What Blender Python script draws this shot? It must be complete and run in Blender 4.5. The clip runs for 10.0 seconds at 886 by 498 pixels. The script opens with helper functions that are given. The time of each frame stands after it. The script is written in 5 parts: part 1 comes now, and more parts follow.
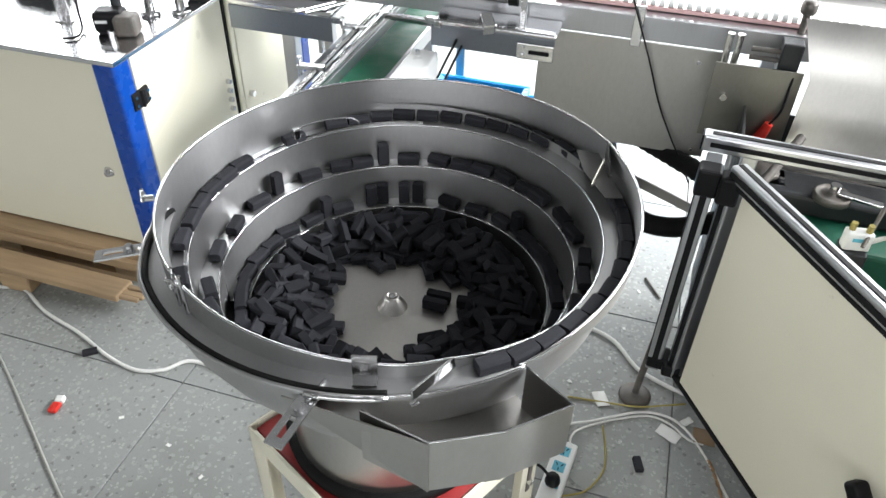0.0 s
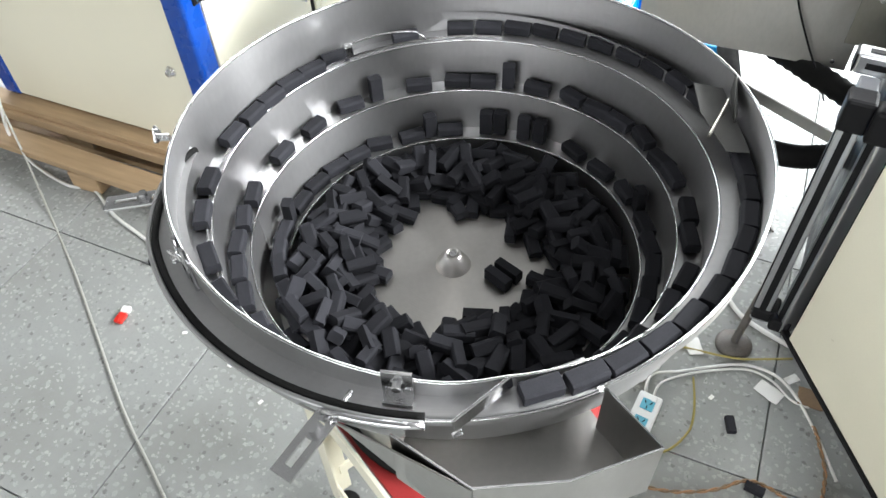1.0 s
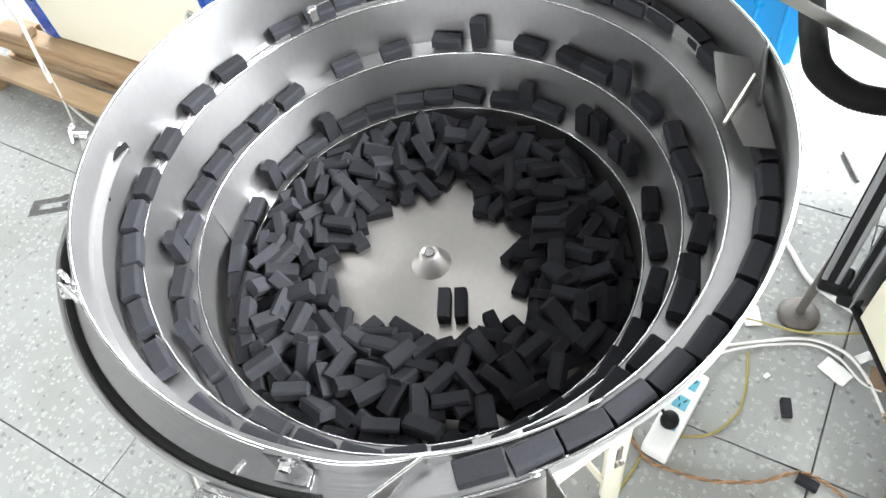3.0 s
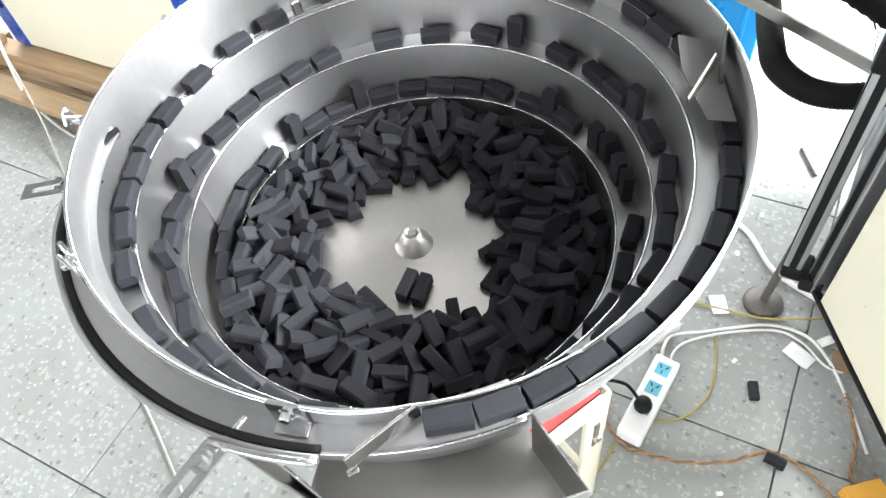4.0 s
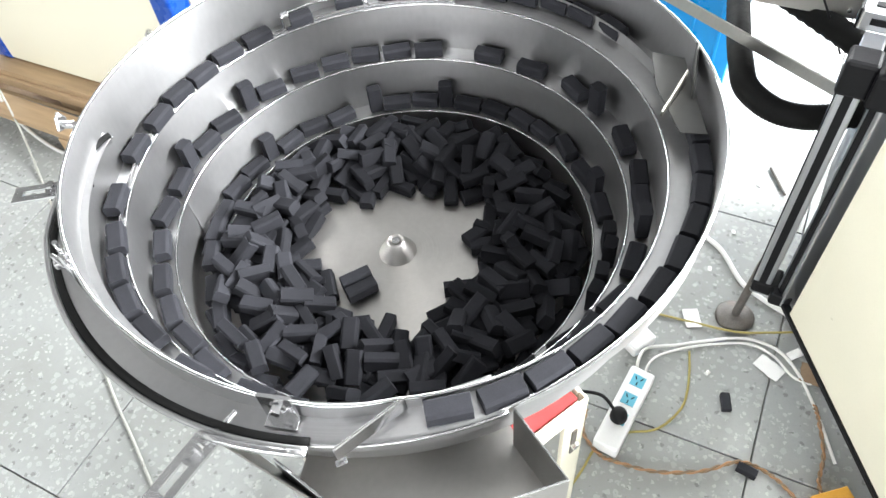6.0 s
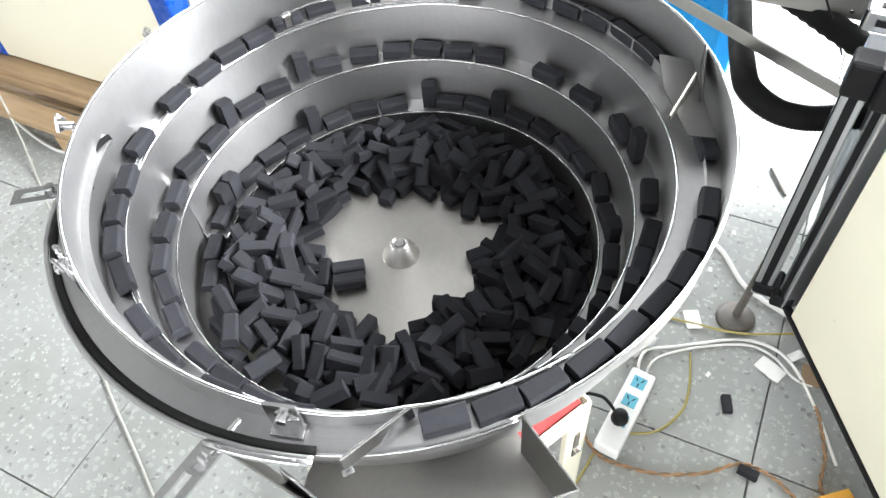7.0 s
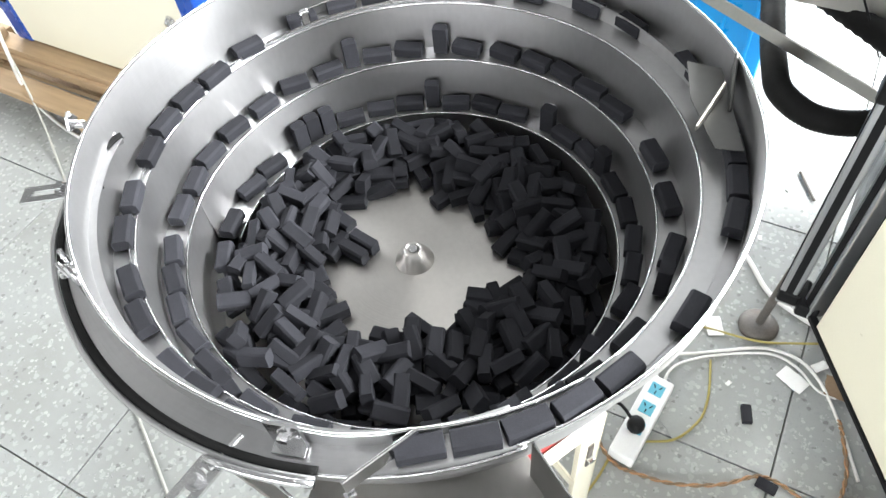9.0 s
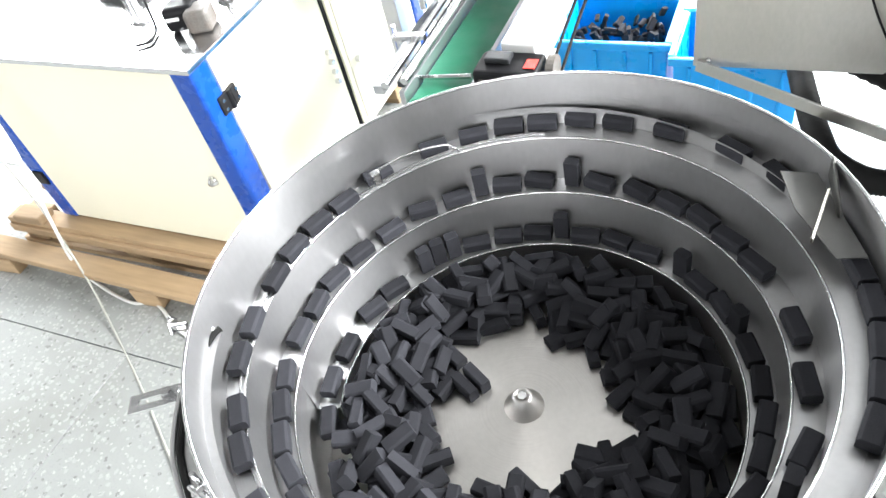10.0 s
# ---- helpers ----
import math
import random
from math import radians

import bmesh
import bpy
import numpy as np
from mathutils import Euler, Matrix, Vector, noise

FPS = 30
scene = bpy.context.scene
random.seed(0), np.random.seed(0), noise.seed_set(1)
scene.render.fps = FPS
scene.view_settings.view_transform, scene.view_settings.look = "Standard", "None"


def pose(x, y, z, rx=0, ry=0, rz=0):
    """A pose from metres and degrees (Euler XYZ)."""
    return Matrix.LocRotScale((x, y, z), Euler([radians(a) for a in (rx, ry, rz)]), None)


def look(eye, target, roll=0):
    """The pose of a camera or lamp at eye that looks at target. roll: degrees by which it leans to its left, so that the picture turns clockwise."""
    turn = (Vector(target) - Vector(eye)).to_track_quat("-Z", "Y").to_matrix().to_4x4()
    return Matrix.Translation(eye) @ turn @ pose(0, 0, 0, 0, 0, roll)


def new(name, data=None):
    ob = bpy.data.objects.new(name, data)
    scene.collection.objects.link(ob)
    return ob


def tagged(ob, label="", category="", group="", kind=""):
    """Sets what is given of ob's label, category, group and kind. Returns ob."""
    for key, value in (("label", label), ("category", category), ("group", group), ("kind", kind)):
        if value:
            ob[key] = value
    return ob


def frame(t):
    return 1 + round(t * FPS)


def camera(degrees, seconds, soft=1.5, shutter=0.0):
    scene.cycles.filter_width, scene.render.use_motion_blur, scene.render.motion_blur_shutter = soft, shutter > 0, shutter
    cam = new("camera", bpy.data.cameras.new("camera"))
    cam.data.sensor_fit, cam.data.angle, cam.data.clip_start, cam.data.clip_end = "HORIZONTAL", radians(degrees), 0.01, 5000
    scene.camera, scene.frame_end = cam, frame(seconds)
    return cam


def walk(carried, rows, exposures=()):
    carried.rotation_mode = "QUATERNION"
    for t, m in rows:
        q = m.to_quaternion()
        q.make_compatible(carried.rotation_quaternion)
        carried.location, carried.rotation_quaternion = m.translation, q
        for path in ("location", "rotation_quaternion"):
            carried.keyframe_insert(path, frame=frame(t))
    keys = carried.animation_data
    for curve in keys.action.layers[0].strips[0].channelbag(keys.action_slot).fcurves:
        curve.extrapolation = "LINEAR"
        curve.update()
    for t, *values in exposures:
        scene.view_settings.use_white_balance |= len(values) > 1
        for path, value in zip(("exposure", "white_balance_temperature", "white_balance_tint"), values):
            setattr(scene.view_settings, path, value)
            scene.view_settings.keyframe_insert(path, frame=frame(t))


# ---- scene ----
cam = camera(62.64, 10.0)

PATH = [
    (0, (-0.0830, -0.8070, 1.4392), (0.1429, 0.3393, 0.4985), 1.68),
    (0.2, (-0.0807, -0.7994, 1.4355), (0.1398, 0.3347, 0.4798), 1.47),
    (0.5, (-0.0716, -0.7690, 1.4207), (0.1274, 0.3165, 0.4048), 0.65),
    (0.7, (-0.0596, -0.7221, 1.4021), (0.0785, 0.3280, 0.3399), -0.72),
    (1, (-0.0258, -0.6172, 1.3881), (-0.0040, 0.3881, 0.2751), -2.63),
    (1.3, (0.0234, -0.5281, 1.3842), (-0.0212, 0.4853, 0.2793), -4.35),
    (1.5, (0.0613, -0.4870, 1.3813), (0.0089, 0.4945, 0.2483), -5.46),
    (2, (0.1100, -0.4479, 1.3691), (0.0050, 0.4937, 0.2062), -10.34),
    (2.5, (0.1176, -0.4393, 1.3573), (-0.0371, 0.4597, 0.1665), -12.06),
    (3, (0.1117, -0.4673, 1.3502), (-0.0653, 0.4020, 0.1407), -12.51),
    (4.5, (0.0953, -0.5326, 1.3590), (0.0056, 0.3787, 0.1710), -8.99),
    (5, (0.0934, -0.5429, 1.3630), (0.0027, 0.3801, 0.1841), -8.64),
    (5.5, (0.0935, -0.5475, 1.3661), (0.0166, 0.3810, 0.1905), -7.73),
    (7, (0.0829, -0.5353, 1.3633), (0.0276, 0.3876, 0.1822), -6.44),
    (7.5, (0.0770, -0.5291, 1.3646), (0.0070, 0.3947, 0.1850), -6.23),
    (8, (0.0761, -0.5221, 1.3617), (-0.0097, 0.3910, 0.1747), -6.46),
    (8.5, (0.0821, -0.5160, 1.3606), (-0.0144, 0.3920, 0.1706), -6.76),
    (9, (0.0904, -0.5063, 1.3594), (-0.0094, 0.3982, 0.1670), -7.27),
    (9.5, (0.0915, -0.4885, 1.3628), (-0.0237, 0.4845, 0.2270), -9.94),
    (10, (0.0136, -0.4433, 1.3952), (-0.1115, 0.6071, 0.3317), -16.17),
]
walk(cam, [(t, look(e, g, r)) for t, e, g, r in PATH],
     exposures=((0.0, -1.18), (0.6, -1.0), (1.3, -0.35), (2.0, 0.0), (3.0, 0.11), (4.5, 0.11), (5.5, 0.10), (7.0, 0.04), (9.0, 0.06), (9.5, 0.14), (10.0, 0.16)))

# ---------------------------------------------------------------- world and light
world = bpy.data.worlds.new("world")
scene.world = world
world.use_nodes = True
wn = world.node_tree.nodes
sky = wn.new("ShaderNodeTexSky")
sky.sky_type = "NISHITA"
sky.sun_disc = False
sky.sun_elevation = radians(45)
sky.sun_rotation = radians(-40)
world.node_tree.links.new(sky.outputs[0], wn["Background"].inputs[0])
wn["Background"].inputs[1].default_value = 0.06


def area_lamp(name, m, sx, sy, watts, colour=(1, 1, 1)):
    data = bpy.data.lights.new(name, "AREA")
    data.shape, data.size, data.size_y, data.energy, data.color = "RECTANGLE", sx, sy, watts, colour
    ob = new(name, data)
    ob.matrix_basis = m
    return ob


# daylight through the east and north window openings, and the ceiling's tube lamps
area_lamp("window_light", look((3.85, -0.1, 2.85), (0.0, 0.0, 0.8)), 4.8, 1.1, 1450, (0.97, 0.99, 1.0))
area_lamp("window_light", look((0.3, 3.45, 1.25), (0.0, 0.9, 0.4)), 6.8, 1.5, 720, (0.97, 0.99, 1.0))
# added fill lamp: brightens the south-facing sides, no window is known there
area_lamp("window_light", look((-1.6, -4.85, 2.25), (-0.3, 0.0, 0.5)), 4.6, 1.7, 300, (0.98, 0.99, 1.0))
for lx, ly, watts in ((-2.4, 0.6, 6), (0.0, 0.6, 4), (2.7, 0.6, 12)):
    area_lamp("tube_light", pose(lx, ly, 3.42), 0.25, 2.2, watts, (1.0, 0.99, 0.97))


# ---------------------------------------------------------------- materials
def material(name, colour, rough=0.5, metal=0.0, var=0.12, scale=20.0, bump=0.1, fine=300.0, spec=0.5,
             second=None, amount=0.0, patch=4.0, obj_random=0.0, stretch=(1, 1, 1), rough_var=0.15, bump_dist=0.002):
    """A surface with two scales of variation: grain (fine) and stains (patch)."""
    m = bpy.data.materials.new(name)
    m.use_nodes = True
    n, ln = m.node_tree.nodes, m.node_tree.links
    b = n["Principled BSDF"]
    tex = n.new("ShaderNodeTexCoord")
    mp = n.new("ShaderNodeMapping")
    mp.inputs["Scale"].default_value = stretch
    ln.new(tex.outputs["Object"], mp.inputs[0])
    grain = n.new("ShaderNodeTexNoise")
    grain.inputs["Scale"].default_value = fine
    grain.inputs["Detail"].default_value = 4
    stain = n.new("ShaderNodeTexNoise")
    stain.inputs["Scale"].default_value = patch
    stain.inputs["Detail"].default_value = 6
    mid = n.new("ShaderNodeTexNoise")
    mid.inputs["Scale"].default_value = scale
    mid.inputs["Detail"].default_value = 5
    for g in (grain, stain, mid):
        ln.new(mp.outputs[0], g.inputs["Vector"])
    add = n.new("ShaderNodeMath")
    add.operation = "ADD"
    ln.new(grain.outputs[0], add.inputs[0])
    ln.new(mid.outputs[0], add.inputs[1])
    rng = n.new("ShaderNodeMapRange")
    rng.inputs["From Min"].default_value, rng.inputs["From Max"].default_value = 0.6, 1.4
    rng.inputs["To Min"].default_value, rng.inputs["To Max"].default_value = 1 - var, 1 + var
    ln.new(add.outputs[0], rng.inputs[0])
    mul = n.new("ShaderNodeVectorMath")
    mul.operation = "SCALE"
    mix = n.new("ShaderNodeMixRGB")
    mix.inputs[1].default_value = (*colour, 1)
    mix.inputs[2].default_value = (*(second or tuple(c * 0.6 for c in colour)), 1)
    ramp = n.new("ShaderNodeMapRange")
    ramp.inputs["From Min"].default_value, ramp.inputs["From Max"].default_value = 0.5, 0.75
    ramp.inputs["To Max"].default_value = amount
    ln.new(stain.outputs[0], ramp.inputs[0])
    ln.new(ramp.outputs[0], mix.inputs[0])
    ln.new(mix.outputs[0], mul.inputs[0])
    ln.new(rng.outputs[0], mul.inputs["Scale"])
    out = mul
    if obj_random:
        info = n.new("ShaderNodeObjectInfo")
        r2 = n.new("ShaderNodeMapRange")
        r2.inputs["To Min"].default_value, r2.inputs["To Max"].default_value = 1 - obj_random, 1 + obj_random
        ln.new(info.outputs["Random"], r2.inputs[0])
        mul2 = n.new("ShaderNodeVectorMath")
        mul2.operation = "SCALE"
        ln.new(mul.outputs[0], mul2.inputs[0])
        ln.new(r2.outputs[0], mul2.inputs["Scale"])
        out = mul2
    ln.new(out.outputs[0], b.inputs["Base Color"])
    rr = n.new("ShaderNodeMapRange")
    rr.inputs["From Min"].default_value, rr.inputs["From Max"].default_value = 0.3, 0.7
    rr.inputs["To Min"].default_value = max(rough - rough_var, 0.02)
    rr.inputs["To Max"].default_value = min(rough + rough_var, 1)
    ln.new(mid.outputs[0], rr.inputs[0])
    ln.new(rr.outputs[0], b.inputs["Roughness"])
    b.inputs["Metallic"].default_value = metal
    b.inputs["Specular IOR Level"].default_value = spec
    if bump:
        bp = n.new("ShaderNodeBump")
        bp.inputs["Strength"].default_value = bump
        bp.inputs["Distance"].default_value = bump_dist
        ln.new(add.outputs[0], bp.inputs["Height"])
        ln.new(bp.outputs[0], b.inputs["Normal"])
    return m


def brushed_steel(name, colour, rough, turned=True):
    """Stainless steel; turned: fine rings round the vertical axis."""
    m = material(name, colour, rough, 1.0, var=0.05, scale=9, bump=0.0, fine=160, amount=0.35, patch=5,
                 second=tuple(c * 0.7 for c in colour), rough_var=0.06, stretch=(1, 1, 0.45))
    n, ln = m.node_tree.nodes, m.node_tree.links
    b = n["Principled BSDF"]
    for q in n:
        if q.bl_idname == "ShaderNodeTexNoise":
            q.inputs["Detail"].default_value = 1.5
        elif q.bl_idname == "ShaderNodeMapRange" and q.inputs["From Max"].default_value < 1:
            q.inputs["From Min"].default_value, q.inputs["From Max"].default_value = 0.1, 0.95
    tex = n.new("ShaderNodeTexCoord")
    sep = n.new("ShaderNodeSeparateXYZ")
    ln.new(tex.outputs["Object"], sep.inputs[0])
    comb = n.new("ShaderNodeCombineXYZ")
    if turned:
        sq = n.new("ShaderNodeVectorMath")
        sq.operation = "LENGTH"
        flat = n.new("ShaderNodeCombineXYZ")
        ln.new(sep.outputs[0], flat.inputs[0])
        ln.new(sep.outputs[1], flat.inputs[1])
        ln.new(flat.outputs[0], sq.inputs[0])
        ln.new(sq.outputs["Value"], comb.inputs[0])
        ln.new(sep.outputs[2], comb.inputs[2])
    else:
        ln.new(sep.outputs[2], comb.inputs[2])
        thin = n.new("ShaderNodeMath")
        thin.operation = "MULTIPLY"
        thin.inputs[1].default_value = 0.02
        ln.new(sep.outputs[0], thin.inputs[0])
        ln.new(thin.outputs[0], comb.inputs[0])
    lines = n.new("ShaderNodeTexNoise")
    lines.inputs["Scale"].default_value = 420
    lines.inputs["Detail"].default_value = 3
    ln.new(comb.outputs[0], lines.inputs["Vector"])
    bp = n.new("ShaderNodeBump")
    bp.inputs["Strength"].default_value = 0.4
    bp.inputs["Distance"].default_value = 0.0006
    ln.new(lines.outputs[0], bp.inputs["Height"])
    ln.new(bp.outputs[0], b.inputs["Normal"])
    if turned:
        around = n.new("ShaderNodeTangent")
        around.direction_type = "RADIAL"
        around.axis = "Z"
        ln.new(around.outputs[0], b.inputs["Tangent"])
        b.inputs["Anisotropic"].default_value = 0.65
        b.inputs["Anisotropic Rotation"].default_value = 0.25
    return m


STEEL = brushed_steel("bowl_steel", (0.51, 0.51, 0.515), 0.355)
PLATE = brushed_steel("plate_steel", (0.62, 0.60, 0.575), 0.355)
SHEET = brushed_steel("sheet_steel", (0.50, 0.49, 0.47), 0.355, turned=False)
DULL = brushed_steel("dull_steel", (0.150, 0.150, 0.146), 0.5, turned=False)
PANEL = brushed_steel("panel_steel", (0.30, 0.29, 0.26), 0.42, turned=False)
GREYSTEEL = material("grey_steel", (0.20, 0.22, 0.25), 0.36, 1.0, var=0.08, rough_var=0.05)
CHROME = material("bright_steel", (0.66, 0.66, 0.67), 0.20, 1.0, var=0.04, rough_var=0.06, bump=0.02)
ALU = material("anodised_aluminium", (0.50, 0.51, 0.53), 0.36, 1.0, var=0.05, rough_var=0.05, bump=0.03, stretch=(1, 1, 0.05))
FOAM = material("black_foam", (0.0215, 0.0219, 0.0258), 0.78, 0, var=0.25, scale=90, bump=0.16, fine=900, spec=0.10, obj_random=0.3, rough_var=0.05)
CREAM = material("cream_paint", (0.72, 0.69, 0.56), 0.42, 0, var=0.03, scale=12, bump=0.04, fine=500, amount=0.12, second=(0.6, 0.57, 0.45), patch=3)
BLUE = material("blue_paint", (0.003, 0.052, 0.31), 0.28, 0, var=0.06, bump=0.05, amount=0.2)
RED = material("red_paint", (0.30, 0.026, 0.026), 0.45, 0, var=0.12, bump=0.08, amount=0.5, second=(0.2, 0.03, 0.03), patch=14)
WOOD = material("pallet_wood", (0.34, 0.235, 0.135), 0.75, 0, var=0.25, scale=8, bump=0.35, fine=60, amount=0.85, second=(0.15, 0.11, 0.075), patch=9, stretch=(0.12, 1, 1), obj_random=0.15)
BLACK = material("black_plastic", (0.007, 0.007, 0.008), 0.5, 0, var=0.2, bump=0.1, spec=0.15)
RUBBER = material("black_rubber", (0.007, 0.007, 0.007), 0.75, 0, var=0.2, bump=0.2, spec=0.15)
BIN = material("blue_plastic", (0.0, 0.30, 0.72), 0.35, 0, var=0.05, bump=0.05, amount=0.15)
GREEN = material("green_belt", (0.01, 0.13, 0.07), 0.55, 0, var=0.1, bump=0.15, fine=700)
WHITE = material("white_plastic", (0.75, 0.76, 0.76), 0.4, 0, var=0.04, bump=0.05, amount=0.15, second=(0.55, 0.54, 0.5))
PALEBLUE = material("pale_blue_plastic", (0.12, 0.42, 0.55), 0.4, 0, var=0.05)
ROOFPAINT = material("roof_paint", (0.14, 0.14, 0.14), 0.8, 0, var=0.08, scale=3, bump=0.1)
WALLPAINT = material("wall_paint", (0.30, 0.30, 0.29), 0.8, 0, var=0.05, scale=3, bump=0.1)
IRON = material("worn_iron", (0.15, 0.14, 0.13), 0.6, 0.6, var=0.25, bump=0.3, amount=0.6, second=(0.12, 0.09, 0.07), patch=30)
YELLOW = material("yellow_insulation", (0.30, 0.25, 0.07), 0.5, 0, var=0.1)
ORANGE = material("orange_insulation", (0.34, 0.185, 0.09), 0.5, 0, var=0.2)
PAPER = material("white_paper", (0.78, 0.78, 0.76), 0.85, 0, var=0.04)
CABLE = material("white_cable", (0.70, 0.70, 0.68), 0.45, 0, var=0.08, amount=0.3)
REDPL = material("red_plastic", (0.62, 0.03, 0.02), 0.35, 0, var=0.08)
PINK = material("pink_rollers", (0.70, 0.45, 0.45), 0.4, 0, var=0.1)


def terrazzo():
    m = material("terrazzo", (0.290, 0.303, 0.294), 0.42, 0, var=0.06, scale=60, bump=0.03, fine=500, amount=0.6,
                 second=(0.185, 0.185, 0.170), patch=2.6, rough_var=0.15)
    n, ln = m.node_tree.nodes, m.node_tree.links
    b = n["Principled BSDF"]
    base = b.inputs["Base Color"].links[0].from_socket
    tex = n.new("ShaderNodeTexCoord")
    for scale, lo, hi, col, seed in ((62, 0.62, 0.80, (0.335, 0.348, 0.338), 0.0), (105, 0.80, 0.80, (0.39, 0.40, 0.385), 7.3),
                                     (88, 0.90, 0.90, (0.185, 0.19, 0.185), 3.1), (170, 0.72, 0.8, (0.27, 0.28, 0.28), 1.7)):
        mp = n.new("ShaderNodeMapping")
        mp.inputs["Location"].default_value = (seed, seed * 2, 0)
        ln.new(tex.outputs["Object"], mp.inputs[0])
        wob = n.new("ShaderNodeTexNoise")
        wob.inputs["Scale"].default_value = scale * 1.3
        ln.new(mp.outputs[0], wob.inputs["Vector"])
        addv = n.new("ShaderNodeVectorMath")
        addv.operation = "MULTIPLY_ADD"
        addv.inputs[1].default_value = (0.012, 0.012, 0.012)
        ln.new(wob.outputs["Color"], addv.inputs[0])
        ln.new(mp.outputs[0], addv.inputs[2])
        v = n.new("ShaderNodeTexVoronoi")
        v.inputs["Scale"].default_value = scale
        ln.new(addv.outputs[0], v.inputs["Vector"])
        pick = n.new("ShaderNodeSeparateColor")
        ln.new(v.outputs["Color"], pick.inputs[0])
        chosen = n.new("ShaderNodeMath")
        chosen.operation = "GREATER_THAN"
        chosen.inputs[1].default_value = lo
        ln.new(pick.outputs[0], chosen.inputs[0])
        near = n.new("ShaderNodeMath")
        near.operation = "LESS_THAN"
        near.inputs[1].default_value = 0.42
        ln.new(v.outputs["Distance"], near.inputs[0])
        both = n.new("ShaderNodeMath")
        both.operation = "MULTIPLY"
        ln.new(chosen.outputs[0], both.inputs[0])
        ln.new(near.outputs[0], both.inputs[1])
        mix = n.new("ShaderNodeMixRGB")
        mix.inputs[2].default_value = (*col, 1)
        ln.new(both.outputs[0], mix.inputs[0])
        ln.new(base, mix.inputs[1])
        base = mix.outputs[0]
    ln.new(base, b.inputs["Base Color"])
    return m


TERRAZZO = terrazzo()
BRICKDUST = material("brown_card", (0.22, 0.15, 0.09), 0.8, 0, var=0.15, amount=0.5)
ORANGEBOX = material("orange_card", (0.70, 0.36, 0.05), 0.6, 0, var=0.1)
DARKMETAL = material("dark_metal", (0.02, 0.022, 0.025), 0.5, 0.2, var=0.2, bump=0.2, amount=0.4)
GREENPAINT = material("green_paint", (0.01, 0.10, 0.06), 0.5, 0, var=0.15, amount=0.4)
CLOUDY = material("cloudy_cord", (0.40, 0.40, 0.37), 0.4, 0, var=0.05)
JOINT = material("floor_joint", (0.20, 0.20, 0.19), 0.9, 0, var=0.2)


# ---------------------------------------------------------------- mesh helpers
def part(name, bm, mat, parent=None, label="", smooth=False):
    me = bpy.data.meshes.new(name)
    bm.normal_update()
    bm.to_mesh(me)
    bm.free()
    me.materials.append(mat)
    if smooth:
        for p in me.polygons:
            p.use_smooth = True
    ob = new(name, me)
    if parent is not None:
        ob.parent = parent
    if label:
        tagged(ob, label)
    return ob


def thing(name, label, category, group="", kind="", at=None):
    ob = new(name)
    tagged(ob, label, category, group, kind)
    if at is not None:
        ob.matrix_basis = at
    return ob


def add_box(bm, sx, sy, sz, m=None, bevel=0.0, segments=2):
    """A box centred on x and y with its base at z = 0, then moved by m."""
    got = bmesh.ops.create_cube(bm, size=1.0)
    vs = got["verts"]
    bmesh.ops.transform(bm, matrix=Matrix.Diagonal((sx, sy, sz, 1)), verts=vs)
    bmesh.ops.translate(bm, vec=(0, 0, sz / 2), verts=vs)
    if bevel:
        es = list({e for v in vs for e in v.link_edges})
        got = bmesh.ops.bevel(bm, geom=es, offset=bevel, segments=segments, affect="EDGES", profile=0.5)
        vs = list({v for v in got["verts"]} | {v for v in vs if v.is_valid})
    if m is not None:
        bmesh.ops.transform(bm, matrix=m, verts=vs)
    return bm


def box(sx, sy, sz, m=None, bevel=0.002, segments=2):
    return add_box(bmesh.new(), sx, sy, sz, m, bevel, segments)


def add_rod(bm, a, b, r, segs=14, r2=None):
    a, b = Vector(a), Vector(b)
    d = b - a
    m = Matrix.Translation((a + b) / 2) @ d.to_track_quat("Z", "Y").to_matrix().to_4x4()
    bmesh.ops.create_cone(bm, cap_ends=True, segments=segs, radius1=r, radius2=r if r2 is None else r2, depth=d.length, matrix=m)
    return bm


def rod(a, b, r, segs=14, r2=None):
    return add_rod(bmesh.new(), a, b, r, segs, r2)


def sheet(rows, closed=False):
    """A skin over rows of points of equal length."""
    bm = bmesh.new()
    vs = [[bm.verts.new(p) for p in row] for row in rows]
    for i in range(len(vs) - (0 if closed else 1)):
        a, b = vs[i], vs[(i + 1) % len(vs)]
        for j in range(len(a) - 1):
            bm.faces.new((a[j], a[j + 1], b[j + 1], b[j]))
    return bm


def lathe(profile, segs=72, at=(0, 0, 0)):
    """Turns a profile of (radius, height) round the vertical axis."""
    rows = [[(at[0] + r * math.cos(2 * math.pi * i / segs), at[1] + r * math.sin(2 * math.pi * i / segs), at[2] + z) for r, z in profile] for i in range(segs)]
    bm = sheet(rows, closed=True)
    bmesh.ops.remove_doubles(bm, verts=bm.verts, dist=1e-6)
    return bm


def smooth_path(pts, n=8):
    """A Catmull-Rom line through the points."""
    p = [Vector(q) for q in pts]
    p = [2 * p[0] - p[1]] + p + [2 * p[-1] - p[-2]]
    out = []
    for i in range(1, len(p) - 2):
        for k in range(n):
            t = k / n
            a, b, c, d = p[i - 1], p[i], p[i + 1], p[i + 2]
            out.append(0.5 * (2 * b + (c - a) * t + (2 * a - 5 * b + 4 * c - d) * t * t + (3 * b - a - 3 * c + d) * t ** 3))
    out.append(p[-2])
    return out


